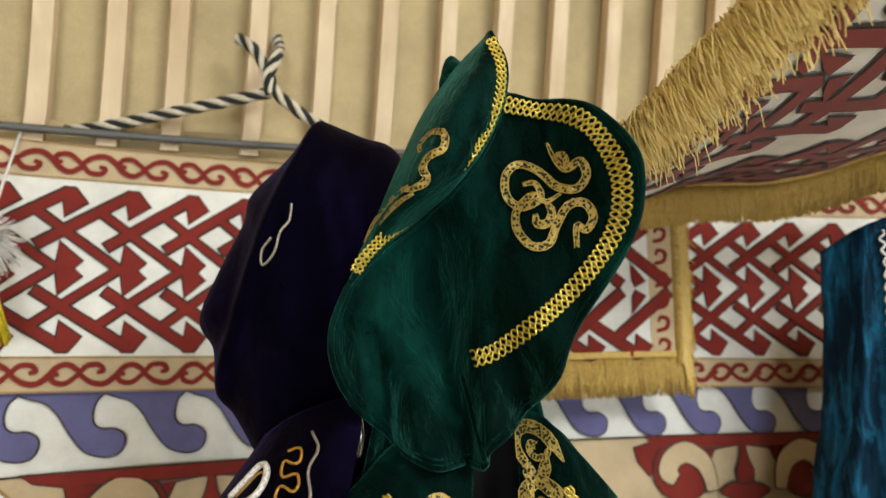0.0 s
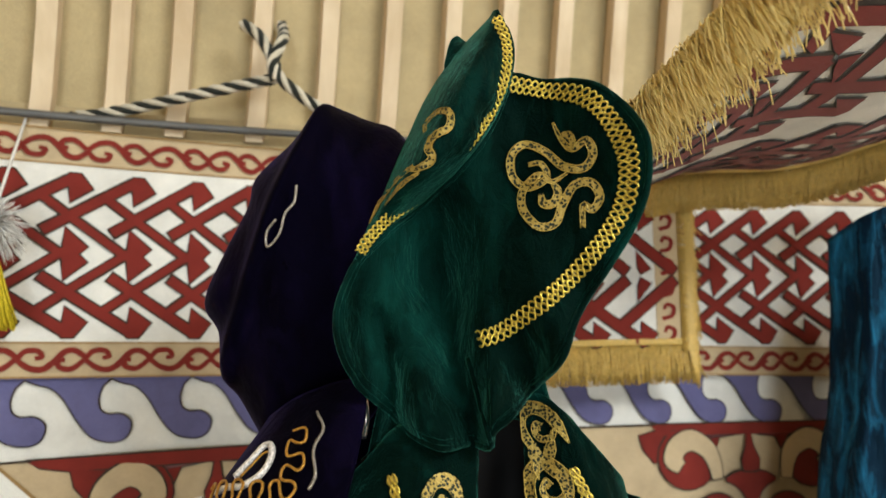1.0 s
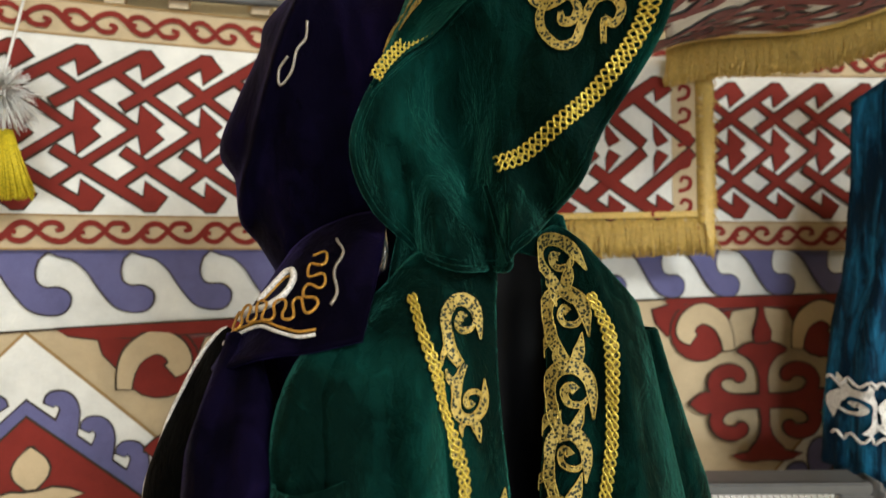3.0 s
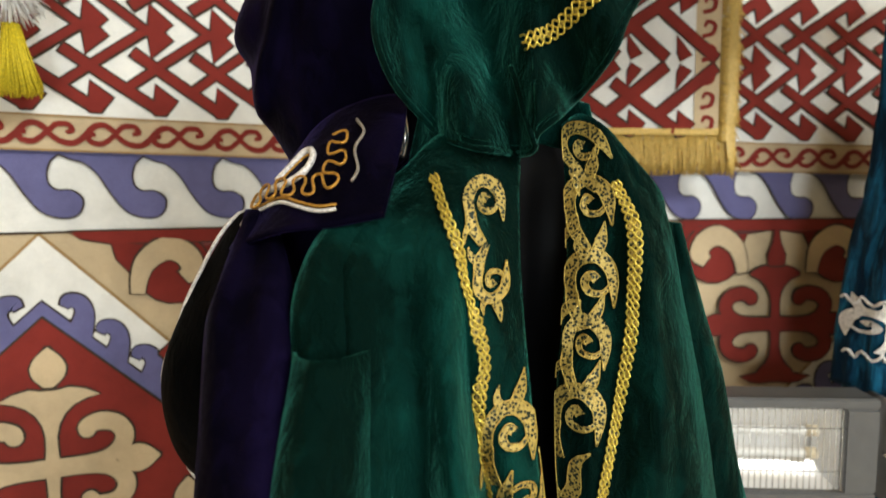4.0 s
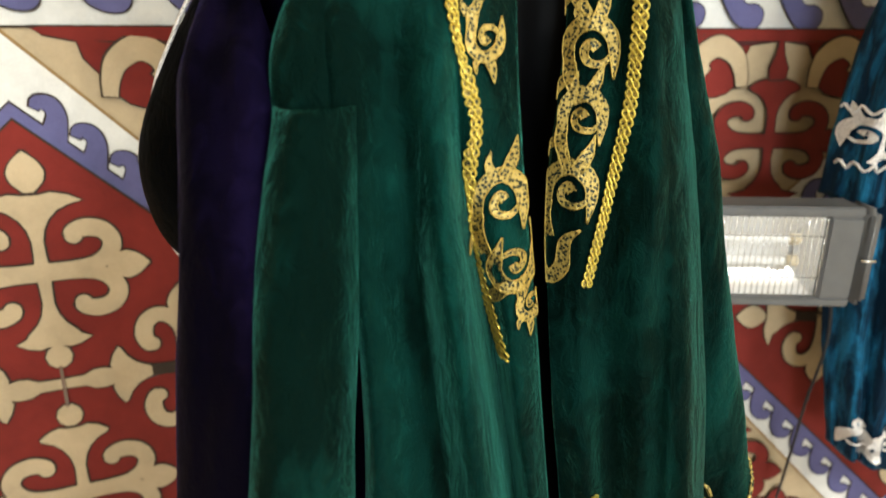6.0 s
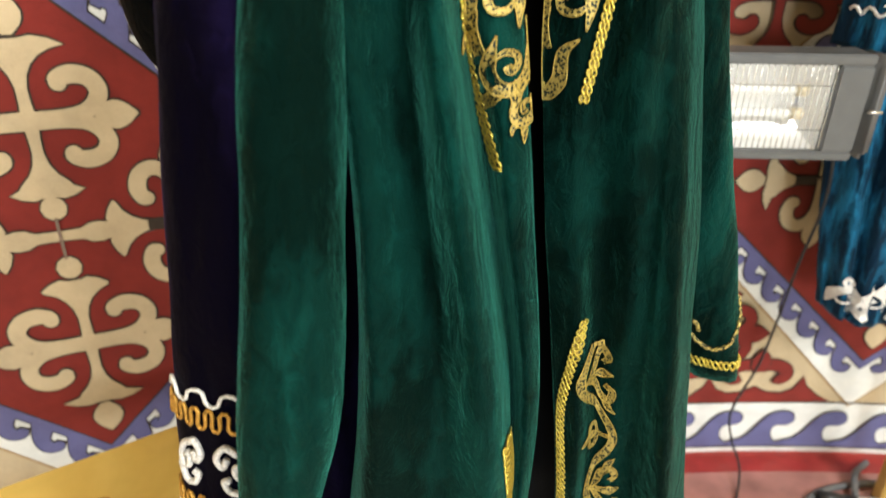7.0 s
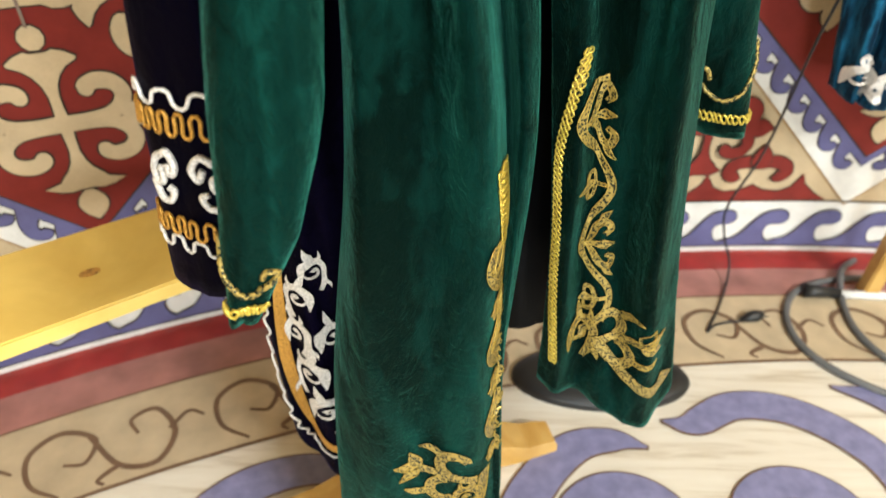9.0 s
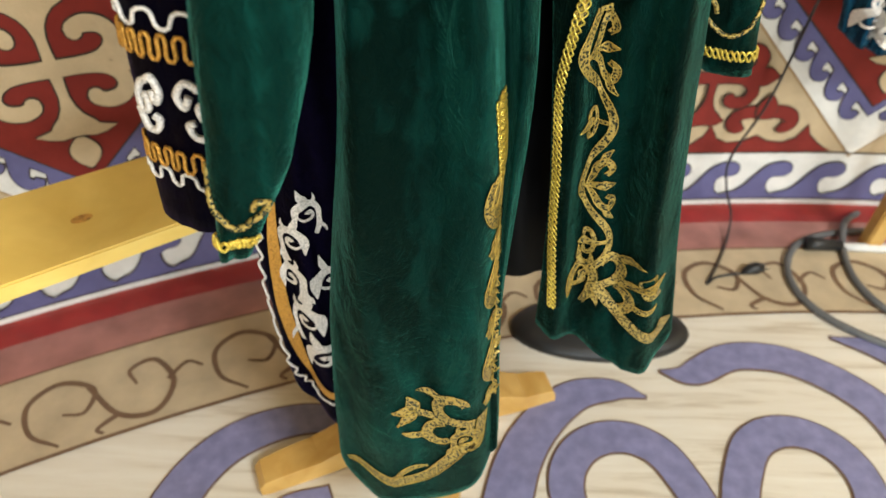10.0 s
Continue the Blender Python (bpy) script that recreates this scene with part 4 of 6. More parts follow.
# green robe
robe = thing("green_robe", "emerald velvet robe with gold embroidery hanging open on a stand", "robe", at=(0.0, 0.55, 0.2))
LEFT = Sheet([
    [(0.03, 0.60, 1.515), (-0.015, 0.59, 1.515), (-0.038, 0.583, 1.507), (-0.06, 0.575, 1.495), (-0.085, 0.56, 1.468), (-0.115, 0.55, 1.442), (-0.14, 0.555, 1.415), (-0.145, 0.59, 1.40)],
    [(0.024, 0.54, 1.40), (-0.002, 0.52, 1.40), (-0.022, 0.508, 1.40), (-0.04, 0.495, 1.40), (-0.080, 0.494, 1.39), (-0.122, 0.466, 1.38), (-0.152, 0.505, 1.36), (-0.16, 0.57, 1.35)],
    [(0.034, 0.515, 1.26), (0.002, 0.492, 1.26), (-0.018, 0.495, 1.26), (-0.034, 0.462, 1.26), (-0.070, 0.474, 1.26), (-0.108, 0.434, 1.26), (-0.128, 0.49, 1.26), (-0.14, 0.56, 1.26)],
    [(0.056, 0.497, 1.06), (0.032, 0.476, 1.06), (0.016, 0.525, 1.06), (-0.002, 0.428, 1.06), (-0.042, 0.450, 1.06), (-0.090, 0.408, 1.06), (-0.108, 0.48, 1.06), (-0.12, 0.56, 1.06)],
    [(0.08, 0.50, 0.80), (0.064, 0.488, 0.80), (0.052, 0.535, 0.80), (0.038, 0.425, 0.80), (-0.024, 0.428, 0.80), (-0.092, 0.394, 0.80), (-0.114, 0.46, 0.80), (-0.125, 0.55, 0.80)],
    [(0.066, 0.47, 0.50), (0.062, 0.45, 0.50), (0.057, 0.43, 0.50), (0.035, 0.40, 0.50), (-0.036, 0.402, 0.50), (-0.107, 0.382, 0.50), (-0.145, 0.42, 0.50), (-0.155, 0.53, 0.50)],
    [(0.076, 0.45, 0.27), (0.075, 0.425, 0.25), (0.07, 0.402, 0.228), (0.045, 0.385, 0.185), (-0.04, 0.378, 0.15), (-0.115, 0.38, 0.138), (-0.16, 0.41, 0.20), (-0.165, 0.52, 0.27)],
], 0.014, 2.2, 0.7, 0.1)
RIGHT = Sheet([
    [(0.074, 0.64, 1.515), (0.094, 0.63, 1.525), (0.12, 0.615, 1.505), (0.143, 0.612, 1.478), (0.165, 0.615, 1.452), (0.18, 0.635, 1.432), (0.18, 0.68, 1.42)],
    [(0.078, 0.61, 1.38), (0.10, 0.595, 1.38), (0.135, 0.58, 1.38), (0.16, 0.58, 1.37), (0.182, 0.592, 1.36), (0.196, 0.625, 1.35), (0.198, 0.68, 1.35)],
    [(0.066, 0.585, 1.22), (0.096, 0.568, 1.22), (0.138, 0.556, 1.22), (0.172, 0.558, 1.22), (0.202, 0.575, 1.22), (0.222, 0.62, 1.22), (0.222, 0.68, 1.22)],
    [(0.078, 0.57, 1.02), (0.11, 0.556, 1.02), (0.152, 0.548, 1.02), (0.188, 0.556, 1.02), (0.218, 0.545, 1.02), (0.25, 0.60, 1.02), (0.25, 0.67, 1.02)],
    [(0.098, 0.562, 0.85), (0.13, 0.546, 0.85), (0.165, 0.552, 0.85), (0.20, 0.556, 0.85), (0.232, 0.522, 0.85), (0.266, 0.585, 0.85), (0.266, 0.66, 0.85)],
    [(0.122, 0.552, 0.60), (0.148, 0.54, 0.60), (0.18, 0.55, 0.60), (0.222, 0.56, 0.60), (0.256, 0.512, 0.60), (0.295, 0.575, 0.60), (0.295, 0.65, 0.60)],
    [(0.126, 0.535, 0.385), (0.16, 0.52, 0.368), (0.205, 0.52, 0.346), (0.258, 0.512, 0.322), (0.305, 0.517, 0.308), (0.336, 0.552, 0.345), (0.335, 0.62, 0.38)],
], 0.013, 2.0, 2.1, 0.1)
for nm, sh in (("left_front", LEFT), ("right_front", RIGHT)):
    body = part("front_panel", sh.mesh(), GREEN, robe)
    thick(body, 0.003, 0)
BACK = Sheet([
    [(-0.145, 0.59, 1.40), (-0.08, 0.64, 1.47), (0.02, 0.67, 1.51), (0.10, 0.69, 1.50), (0.18, 0.685, 1.42)],
    [(-0.155, 0.575, 1.2), (-0.08, 0.66, 1.2), (0.02, 0.70, 1.2), (0.12, 0.71, 1.2), (0.222, 0.685, 1.2)],
    [(-0.145, 0.56, 0.8), (-0.06, 0.64, 0.8), (0.05, 0.69, 0.8), (0.17, 0.71, 0.8), (0.27, 0.665, 0.8)],
    [(-0.165, 0.53, 0.30), (-0.05, 0.60, 0.33), (0.09, 0.66, 0.36), (0.2, 0.68, 0.37), (0.335, 0.625, 0.38)],
], 0.006, 3, 0.4, 0.1)
thick(part("back_panel", BACK.mesh(40, 60), GREEN, robe), 0.003, 0)
LINE = Sheet([[tuple(np.array(p) + np.array((0, -0.012, 0))) for p in r] for r in BACK.rows], 0.009, 3.6, 1.4, 0.05)
part("lining", LINE.mesh(40, 60), LINING, robe, "black satin lining")
# standing neck band behind the lapels
NECK = Sheet([
    [(-0.07, 0.585, 1.525), (-0.05, 0.62, 1.535), (0.02, 0.645, 1.55), (0.075, 0.655, 1.545), (0.10, 0.63, 1.535)],
    [(-0.085, 0.585, 1.46), (-0.05, 0.62, 1.49), (0.02, 0.66, 1.50), (0.08, 0.665, 1.49), (0.115, 0.63, 1.47)],
], 0.0, 1, 0)
thick(part("neck_band", NECK.mesh(30, 8), GREEN, robe), 0.004, 0)

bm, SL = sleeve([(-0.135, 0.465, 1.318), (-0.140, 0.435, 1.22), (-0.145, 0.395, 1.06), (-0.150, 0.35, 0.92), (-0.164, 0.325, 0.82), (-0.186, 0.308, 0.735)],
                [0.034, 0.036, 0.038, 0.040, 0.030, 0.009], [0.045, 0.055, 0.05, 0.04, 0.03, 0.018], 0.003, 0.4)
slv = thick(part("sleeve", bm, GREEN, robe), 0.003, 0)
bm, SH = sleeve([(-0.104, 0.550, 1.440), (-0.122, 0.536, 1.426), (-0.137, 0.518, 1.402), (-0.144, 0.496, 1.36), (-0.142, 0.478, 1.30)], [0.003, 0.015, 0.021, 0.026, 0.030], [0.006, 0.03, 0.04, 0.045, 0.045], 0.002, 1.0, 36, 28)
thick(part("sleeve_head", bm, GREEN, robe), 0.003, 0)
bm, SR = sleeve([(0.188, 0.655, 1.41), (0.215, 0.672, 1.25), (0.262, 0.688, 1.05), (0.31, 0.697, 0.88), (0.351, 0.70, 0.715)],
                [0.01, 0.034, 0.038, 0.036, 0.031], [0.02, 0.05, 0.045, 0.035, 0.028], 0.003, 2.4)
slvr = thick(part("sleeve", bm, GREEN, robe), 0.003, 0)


def cuff_trim(at, b0, a0, a1, parent, scroll=True):
    """Gold braid round a cuff, and the curl above it."""
    def place(lift):
        def put(x, z):
            p = np.array(at(x, z))
            q = np.array(at(x + 0.004, z)) - np.array(at(x - 0.004, z))
            n = np.cross(q, (0, 0, 1))
            n = n / np.linalg.norm(n)
            if n[1] > 0:
                n = -n
            return tuple(p + n * lift)
        return put
    bm = bmesh.new()
    for k in range(2):
        pts = []
        for i in range(61):
            f = i / 60
            ph = math.pi * k + 2 * math.pi * 7 * f
            pts.append(place(0.0035 + 0.001 * math.cos(ph))(a0 + (a1 - a0) * f, b0 + 0.010 * math.sin(ph)))
        tube(bm, pts, 0.0017, 5)
    part("cuff_braid", bm, GOLD_BRAID, parent, "gold cuff braid")
    bm = bmesh.new()
    am = a1 - a0
    s = 1 if scroll else -1
    u = lambda f: a0 + am * (f if s > 0 else 1 - f)
    line = smooth_line([(u(0.05), b0 - 0.16), (u(0.18), b0 - 0.10), (u(0.4), b0 - 0.05), (u(0.65), b0 - 0.04), (u(0.85), b0 - 0.065), (u(0.9), b0 - 0.095), (u(0.78), b0 - 0.10), (u(0.75), b0 - 0.08)], 6)
    tube(bm, [place(0.003)(*p) for p in line], 0.003, 5)
    part("cuff_curl", bm, GOLD, parent, "gold lace curl")


cuff_trim(SL, 0.955, 0.55, 0.93, slv)
cuff_trim(SR, 0.955, 0.53, 0.97, slvr, False)

LP, RP = layer(LEFT), layer(RIGHT)
braid("lapel_braid", L_BRAID, 0.0088, LP, GOLD_BRAID, robe, "bright gold braid")
braid("lapel_braid", R_BRAID, 0.0105, RP, GOLD_BRAID, robe, "bright gold braid")
braid("skirt_braid", SK_BRAID, 0.009, RP, GOLD_BRAID, robe, "bright gold braid")
braid("skirt_braid", SL_BRAID, 0.009, LP, GOLD_BRAID, robe, "bright gold braid")
for k, (x, z) in enumerate(R_VINE):
    sew("lapel_horn", vine_unit(x, z, (0.40, 0.42, 0.45, 0.40, 0.44)[k], 1, 1, (0.5, 0.1, 0.0, -0.12, -0.15)[k], k > 0), RIGHT.place(0.0038), GOLD, robe, edge=GOLD_EDGE)
x, z = R_VINE[-1]
sew("lapel_hook", [(smooth_line([(x - 0.022, z - 0.030), (x - 0.024, z - 0.070), (x - 0.014, z - 0.092), (x - 0.002, z - 0.078), (x, z - 0.052), (x + 0.012, z - 0.038)], 6), [0.008, 0.010, 0.013, 0.014, 0.011, 0.001])], RIGHT.place(0.0038), GOLD, robe, edge=GOLD_EDGE)
for k, (x, z) in enumerate(L_VINE):
    sew("lapel_horn", vine_unit(x, z, (0.33, 0.28, 0.42, 0.36, 0.22)[k], (1, 1, 1, -1, 1)[k], (1, -1, 1, -1, -1)[k], (0.1, 0.0, 0.0, -0.2, -0.2)[k], k != 0), LEFT.place(0.0038), GOLD, robe, edge=GOLD_EDGE)
sew("skirt_vine", vine_band(SK_VINE + [(SK_VINE[-1][0] + 0.004, SK_VINE[-1][1] - 0.04)], 0.021, 0.18, 0.0085), RIGHT.place(0.0038), GOLD, robe, edge=GOLD_EDGE)
sew("skirt_vine", vine_band(SL_VINE + [(SL_VINE[-1][0] + 0.002, SL_VINE[-1][1] - 0.08)], 0.008, 0.13, 0.007), LEFT.place(0.0038), GOLD, robe, edge=GOLD_EDGE)
c = SK_CORNER
sew("hem_spray", horn_spray(c[0][0] - 0.005, c[0][1] - 0.004, 0.58, 1, 0.35), RIGHT.place(0.0038), GOLD, robe, edge=GOLD_EDGE)
sew("hem_curl", [(smooth_line([c[0], (c[0][0] + 0.03, c[5][1] + 0.01), (c[5][0] + 0.05, c[5][1] - 0.03), (c[4][0] - 0.01, c[4][1] - 0.02), c[4]], 8), [0.014, 0.015, 0.016, 0.022, 0.024])], RIGHT.place(0.0038), GOLD, robe, edge=GOLD_EDGE)
sew("hem_horn", vine_unit(c[0][0] - 0.02, c[0][1] + 0.01, 0.42, -1), RIGHT.place(0.0038), GOLD, robe, edge=GOLD_EDGE)
c = SL_CORNER
sew("hem_spray", horn_spray(c[0][0] - 0.010, c[0][1] - 0.005, 0.66, -1, 0.25), LEFT.place(0.0038), GOLD, robe, edge=GOLD_EDGE)
sew("hem_curl", [(smooth_line([c[0], (c[0][0] - 0.005, c[4][1]), c[4], ((c[4][0] + c[5][0]) / 2, c[5][1] + 0.012), c[5], (c[6][0] + 0.02, c[6][1] + 0.004), c[6]], 8), [0.013, 0.016, 0.019, 0.020, 0.026, 0.016, 0.006]),
                 (smooth_line([(c[5][0], c[5][1] + 0.01), (c[5][0] + 0.02, c[5][1] + 0.03), (c[5][0] + 0.05, c[5][1] + 0.035)], 6), [0.006, 0.012, 0.003])], LEFT.place(0.0038), GOLD, robe, edge=GOLD_EDGE)
sew("hem_horn", vine_unit(c[4][0], c[4][1] + 0.02, 0.34, 1), LEFT.place(0.0038), GOLD, robe, edge=GOLD_EDGE)

# green hat
hat = thing("green_hat", "folded emerald velvet hat with gold braid, resting over the robe collar", "hat", at=(0.02, 0.56, 1.5))


def hat_y(x, z):
    d = 0.566 - 2.6 * max(0.0, x - 0.03) ** 2
    d += 0.07 * math.exp(-((x + 0.022) / 0.052) ** 2 - ((z - 1.655) / 0.105) ** 2)
    low = max(0.0, min(1.0, (1.66 - z) / 0.12))
    d += 0.020 * low * (math.sin((x * 85) + (z - 1.5) * 22) + 0.5 * (0.6 - abs(math.sin(x * 70 - z * 18)) ** 0.6))
    d += 0.020 * noise.noise(Vector((x * 16, z * 7, 2.0))) + 0.005 * noise.noise(Vector((x * 40, z * 24, 7.0)))
    d -= 0.016 * math.exp(-((x - 0.036 - 0.1 * (z - 1.5)) / 0.008) ** 2) * max(0, min(1, (1.585 - z) / 0.06))
    return d


outline = [np.array(p) for p in smooth_line(HAT_RIM[::-1] + ROLL_FRONT[::-1][0:8], 5, True)]
mid_h = np.mean(outline, axis=0)


def hat_face(a, b):
    i = a * len(outline)
    p, q = outline[int(i) % len(outline)], outline[(int(i) + 1) % len(outline)]
    e = p + (q - p) * (i - int(i))
    w = mid_h + (e - mid_h) * b
    return (w[0], hat_y(*w), w[1])


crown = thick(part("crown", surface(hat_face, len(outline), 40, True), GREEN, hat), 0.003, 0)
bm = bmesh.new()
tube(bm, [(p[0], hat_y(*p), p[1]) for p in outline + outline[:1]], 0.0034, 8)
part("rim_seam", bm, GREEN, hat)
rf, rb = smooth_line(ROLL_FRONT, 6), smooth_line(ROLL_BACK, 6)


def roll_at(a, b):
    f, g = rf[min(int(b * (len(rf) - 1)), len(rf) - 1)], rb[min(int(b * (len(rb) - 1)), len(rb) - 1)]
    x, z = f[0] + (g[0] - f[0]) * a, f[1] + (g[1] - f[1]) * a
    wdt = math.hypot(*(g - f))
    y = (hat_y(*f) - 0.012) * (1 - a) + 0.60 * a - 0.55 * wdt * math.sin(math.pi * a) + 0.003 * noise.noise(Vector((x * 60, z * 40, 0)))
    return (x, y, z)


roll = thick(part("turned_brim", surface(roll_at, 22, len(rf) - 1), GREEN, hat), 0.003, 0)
place_hat = (lambda x, z: (x, hat_y(x, z) - 0.004, z), lambda x, z, h: (x, hat_y(x, z) - 0.004 - h, z))
place_roll = (lambda x, z: (x, hat_y(x, z) - 0.017, z), lambda x, z, h: (x, hat_y(x, z) - 0.017 - h, z))
braid("crown_braid", HAT_BRAID, 0.0165, place_hat, GOLD_BRAID, hat, "bright gold braid", 0.0068, 0.12)
braid("brim_braid", ROLL_BRAID, 0.0100, place_roll, GOLD_BRAID, hat, "bright gold braid", 0.0060, 0.2)
for pts in (HAT_KNOT_A, HAT_KNOT_B, HAT_KNOT_C, HAT_KNOT_D):
    sew("lace_knot", [(smooth_line(pts, 6), [0.002, 0.007, 0.008, 0.008, 0.008, 0.007, 0.004])], place_hat[0], GOLD, hat, edge=GOLD_EDGE)


roll_pts = np.array([roll_at(a / 22, b / (len(rf) - 1)) for a in range(23) for b in range(len(rf))])


def on_roll(x, z):
    k = int(np.argmin((roll_pts[:, 0] - x) ** 2 + (roll_pts[:, 2] - z) ** 2))
    return (x, float(roll_pts[k, 1]) - 0.005, z)


sew("brim_curl", [(smooth_line(ROLL_S, 4), [0.003, 0.006, 0.007, 0.008, 0.008, 0.007, 0.004]), (smooth_line(ROLL_SPRAY, 6), [0.003, 0.007, 0.006, 0.001]), (smooth_line([(x + 0.006, z - 0.008) for x, z in ROLL_SPRAY[:3]], 6), [0.002, 0.006, 0.001])], on_roll, GOLD, hat, edge=GOLD_EDGE, r=0.0005)
bm = bmesh.new()
tube(bm, [(w[0], hat_y(*w) - 0.0022, w[1]) for w in (mid_h + (p - mid_h) * 0.955 for p in outline + outline[:1])], 0.0009, 5)
part("rim_stitch", bm, GREEN, hat)
bm = bmesh.new()
tube(bm, [(x, hat_y(x, z) - 0.004, z) for x, z in smooth_line([(0.018, 1.566), (0.024, 1.545), (0.03, 1.52), (0.038, 1.49)], 8)], 0.0032, 6)
part("pleat_seam", bm, GREEN, hat)
# back peaks of the folded brim
bm = bmesh.new()
peak = smooth_line([(0.0, 1.862), (0.001, 1.89), (0.009, 1.911), (0.022, 1.906), (0.05, 1.885), (0.075, 1.865), (0.095, 1.842), (0.085, 1.82), (0.03, 1.80)], 5, True)
poly(bm, peak, lambda x, z: (x, 0.597 + 0.02 * math.sin(40 * x), z))
thick(part("back_brim", bm, GREEN, hat), 0.004, 0)

# ---------- violet robe ----------
pstand = thing("clothes_stand", "pine clothes stand hidden under the violet robe", "stand", at=(-0.16, 0.72, 0))
bm = bmesh.new()
box(bm, (-0.182, 0.70, 0.0), (-0.138, 0.744, 1.60), 0.004)
part("post", bm, PINE, pstand, smooth=False)
vrobe = thing("violet_robe", "dark violet velvet robe with white and copper cord embroidery", "robe", at=(-0.2, 0.6, 0.2))
PB = Sheet([
    [(-0.06, 0.64, 1.46), (-0.11, 0.62, 1.455), (-0.16, 0.60, 1.44), (-0.21, 0.60, 1.41), (-0.255, 0.62, 1.385), (-0.27, 0.67, 1.38)],
    [(-0.06, 0.58, 1.25), (-0.12, 0.56, 1.25), (-0.17, 0.545, 1.25), (-0.22, 0.545, 1.25), (-0.265, 0.58, 1.25), (-0.28, 0.66, 1.25)],
    [(-0.06, 0.57, 0.9), (-0.12, 0.55, 0.9), (-0.17, 0.535, 0.9), (-0.22, 0.53, 0.9), (-0.26, 0.56, 0.9), (-0.28, 0.66, 0.9)],
    [(-0.06, 0.55, 0.5), (-0.12, 0.535, 0.5), (-0.17, 0.522, 0.5), (-0.22, 0.515, 0.5), (-0.262, 0.54, 0.5), (-0.28, 0.64, 0.5)],
    [(-0.06, 0.54, 0.12), (-0.12, 0.525, 0.125), (-0.17, 0.513, 0.14), (-0.212, 0.508, 0.185), (-0.25, 0.53, 0.26), (-0.27, 0.62, 0.3)],
], 0.007, 2.6, 1.7, 0.1)
thick(part("front_panel", PB.mesh(50, 110), PURPLE, vrobe), 0.003, 0)
bm = surface(lambda a, b: tuple(weave([[(-0.27, 0.66, 1.39), (-0.2, 0.76, 1.47), (-0.06, 0.8, 1.5), (0.05, 0.74, 1.47)], [(-0.28, 0.66, 0.9), (-0.2, 0.79, 0.9), (-0.06, 0.83, 0.9), (0.08, 0.76, 0.9)], [(-0.27, 0.62, 0.3), (-0.2, 0.76, 0.2), (-0.06, 0.8, 0.15), (0.08, 0.75, 0.2)]], a, b)), 24, 40)
thick(part("back_panel", bm, PURPLE, vrobe), 0.003, 0)
bm, PS = sleeve([(-0.215, 0.535, 1.43), (-0.205, 0.49, 1.34), (-0.193, 0.435, 1.20), (-0.203, 0.405, 1.02), (-0.216, 0.39, 0.87), (-0.226, 0.378, 0.72)],
                [0.008, 0.036, 0.043, 0.046, 0.046, 0.047], [0.01, 0.045, 0.045, 0.04, 0.035, 0.034], 0.005, 3.0)
psl = thick(part("sleeve", bm, PURPLE, vrobe), 0.003, 0)
# black velvet side of the other sleeve, with piping
gore = smooth_line([(-0.255, 1.425), (-0.295, 1.38), (-0.325, 1.32), (-0.35, 1.25), (-0.345, 1.19), (-0.32, 1.14), (-0.27, 1.09), (-0.215, 1.10), (-0.20, 1.25), (-0.21, 1.38)], 6, True)
gm = np.mean(gore, axis=0)


def gore_at(a, b):
    i = a * len(gore)
    p, q = gore[int(i) % len(gore)], gore[(int(i) + 1) % len(gore)]
    w = gm + (p + (q - p) * (i - int(i)) - gm) * b
    return (w[0], 0.545 + 0.06 * b * b + 0.008 * math.sin(60 * w[0]), w[1])


thick(part("black_sleeve", surface(gore_at, len(gore), 16, True), BLACK_PILE, vrobe, "black velvet side"), 0.004, 0)
bm = bmesh.new()
tube(bm, [(p[0] - 0.002, 0.603 + 0.002 * math.sin(i), p[1]) for i, p in enumerate(gore[:36])], 0.0022, 6)
part("piping", bm, SILVER, vrobe, "pale gold piping")
CAPE = Sheet([
    [(-0.085, 0.61, 1.545), (-0.12, 0.605, 1.54), (-0.16, 0.605, 1.525), (-0.19, 0.62, 1.505), (-0.20, 0.66, 1.50)],
    [(-0.085, 0.555, 1.495), (-0.13, 0.545, 1.49), (-0.175, 0.55, 1.47), (-0.215, 0.57, 1.45), (-0.24, 0.63, 1.44)],
    [(-0.095, 0.495, 1.425), (-0.14, 0.485, 1.417), (-0.185, 0.487, 1.412), (-0.236, 0.515, 1.396), (-0.272, 0.60, 1.385)],
], 0.002, 2, 0.3, 0.0)
thick(part("shoulder_cape", CAPE.mesh(40, 30), PURPLE, vrobe), 0.004, 0)


def cord(name, pts, r, place, mat, parent, n=6):
    bm = bmesh.new()
    tube(bm, [place(*p) for p in smooth_line(pts, n)], r, 6)
    return part(name, bm, mat, parent)


CP = CAPE.place(0.005)
run = smooth_line([(-0.232, 1.428), (-0.20, 1.443), (-0.17, 1.446), (-0.148, 1.450), (-0.141, 1.466), (-0.143, 1.50)], 12)
wig = []
far = np.r_[0, np.cumsum([np.linalg.norm(q - p) for p, q in zip(run, run[1:])])]
for d in np.linspace(0.002, far[-1] - 0.002, 120):
    p, q = (np.array([np.interp(d + e, far, [v[i] for v in run]) for i in (0, 1)]) for e in (-0.002, 0.002))
    t = (q - p) / (np.linalg.norm(q - p) + 1e-9)
    ph = 2 * math.pi * d / 0.0195
    wig.append((p + q) / 2 + np.array((-t[1], t[0])) * 0.0085 * math.sin(ph) - t * 0.0032 * math.sin(2 * ph))
cord("meander_cord", wig, 0.0014, CAPE.place(0.009), COPPER, vrobe, 2)
cord("edge_cord", [(x, z + 0.002) for x, z in CAPE_EDGE], 0.0017, CP, SILVER, vrobe)
cord("edge_cord", [(x, z + 0.006) for x, z in CAPE_EDGE], 0.0014, CP, COPPER, vrobe)
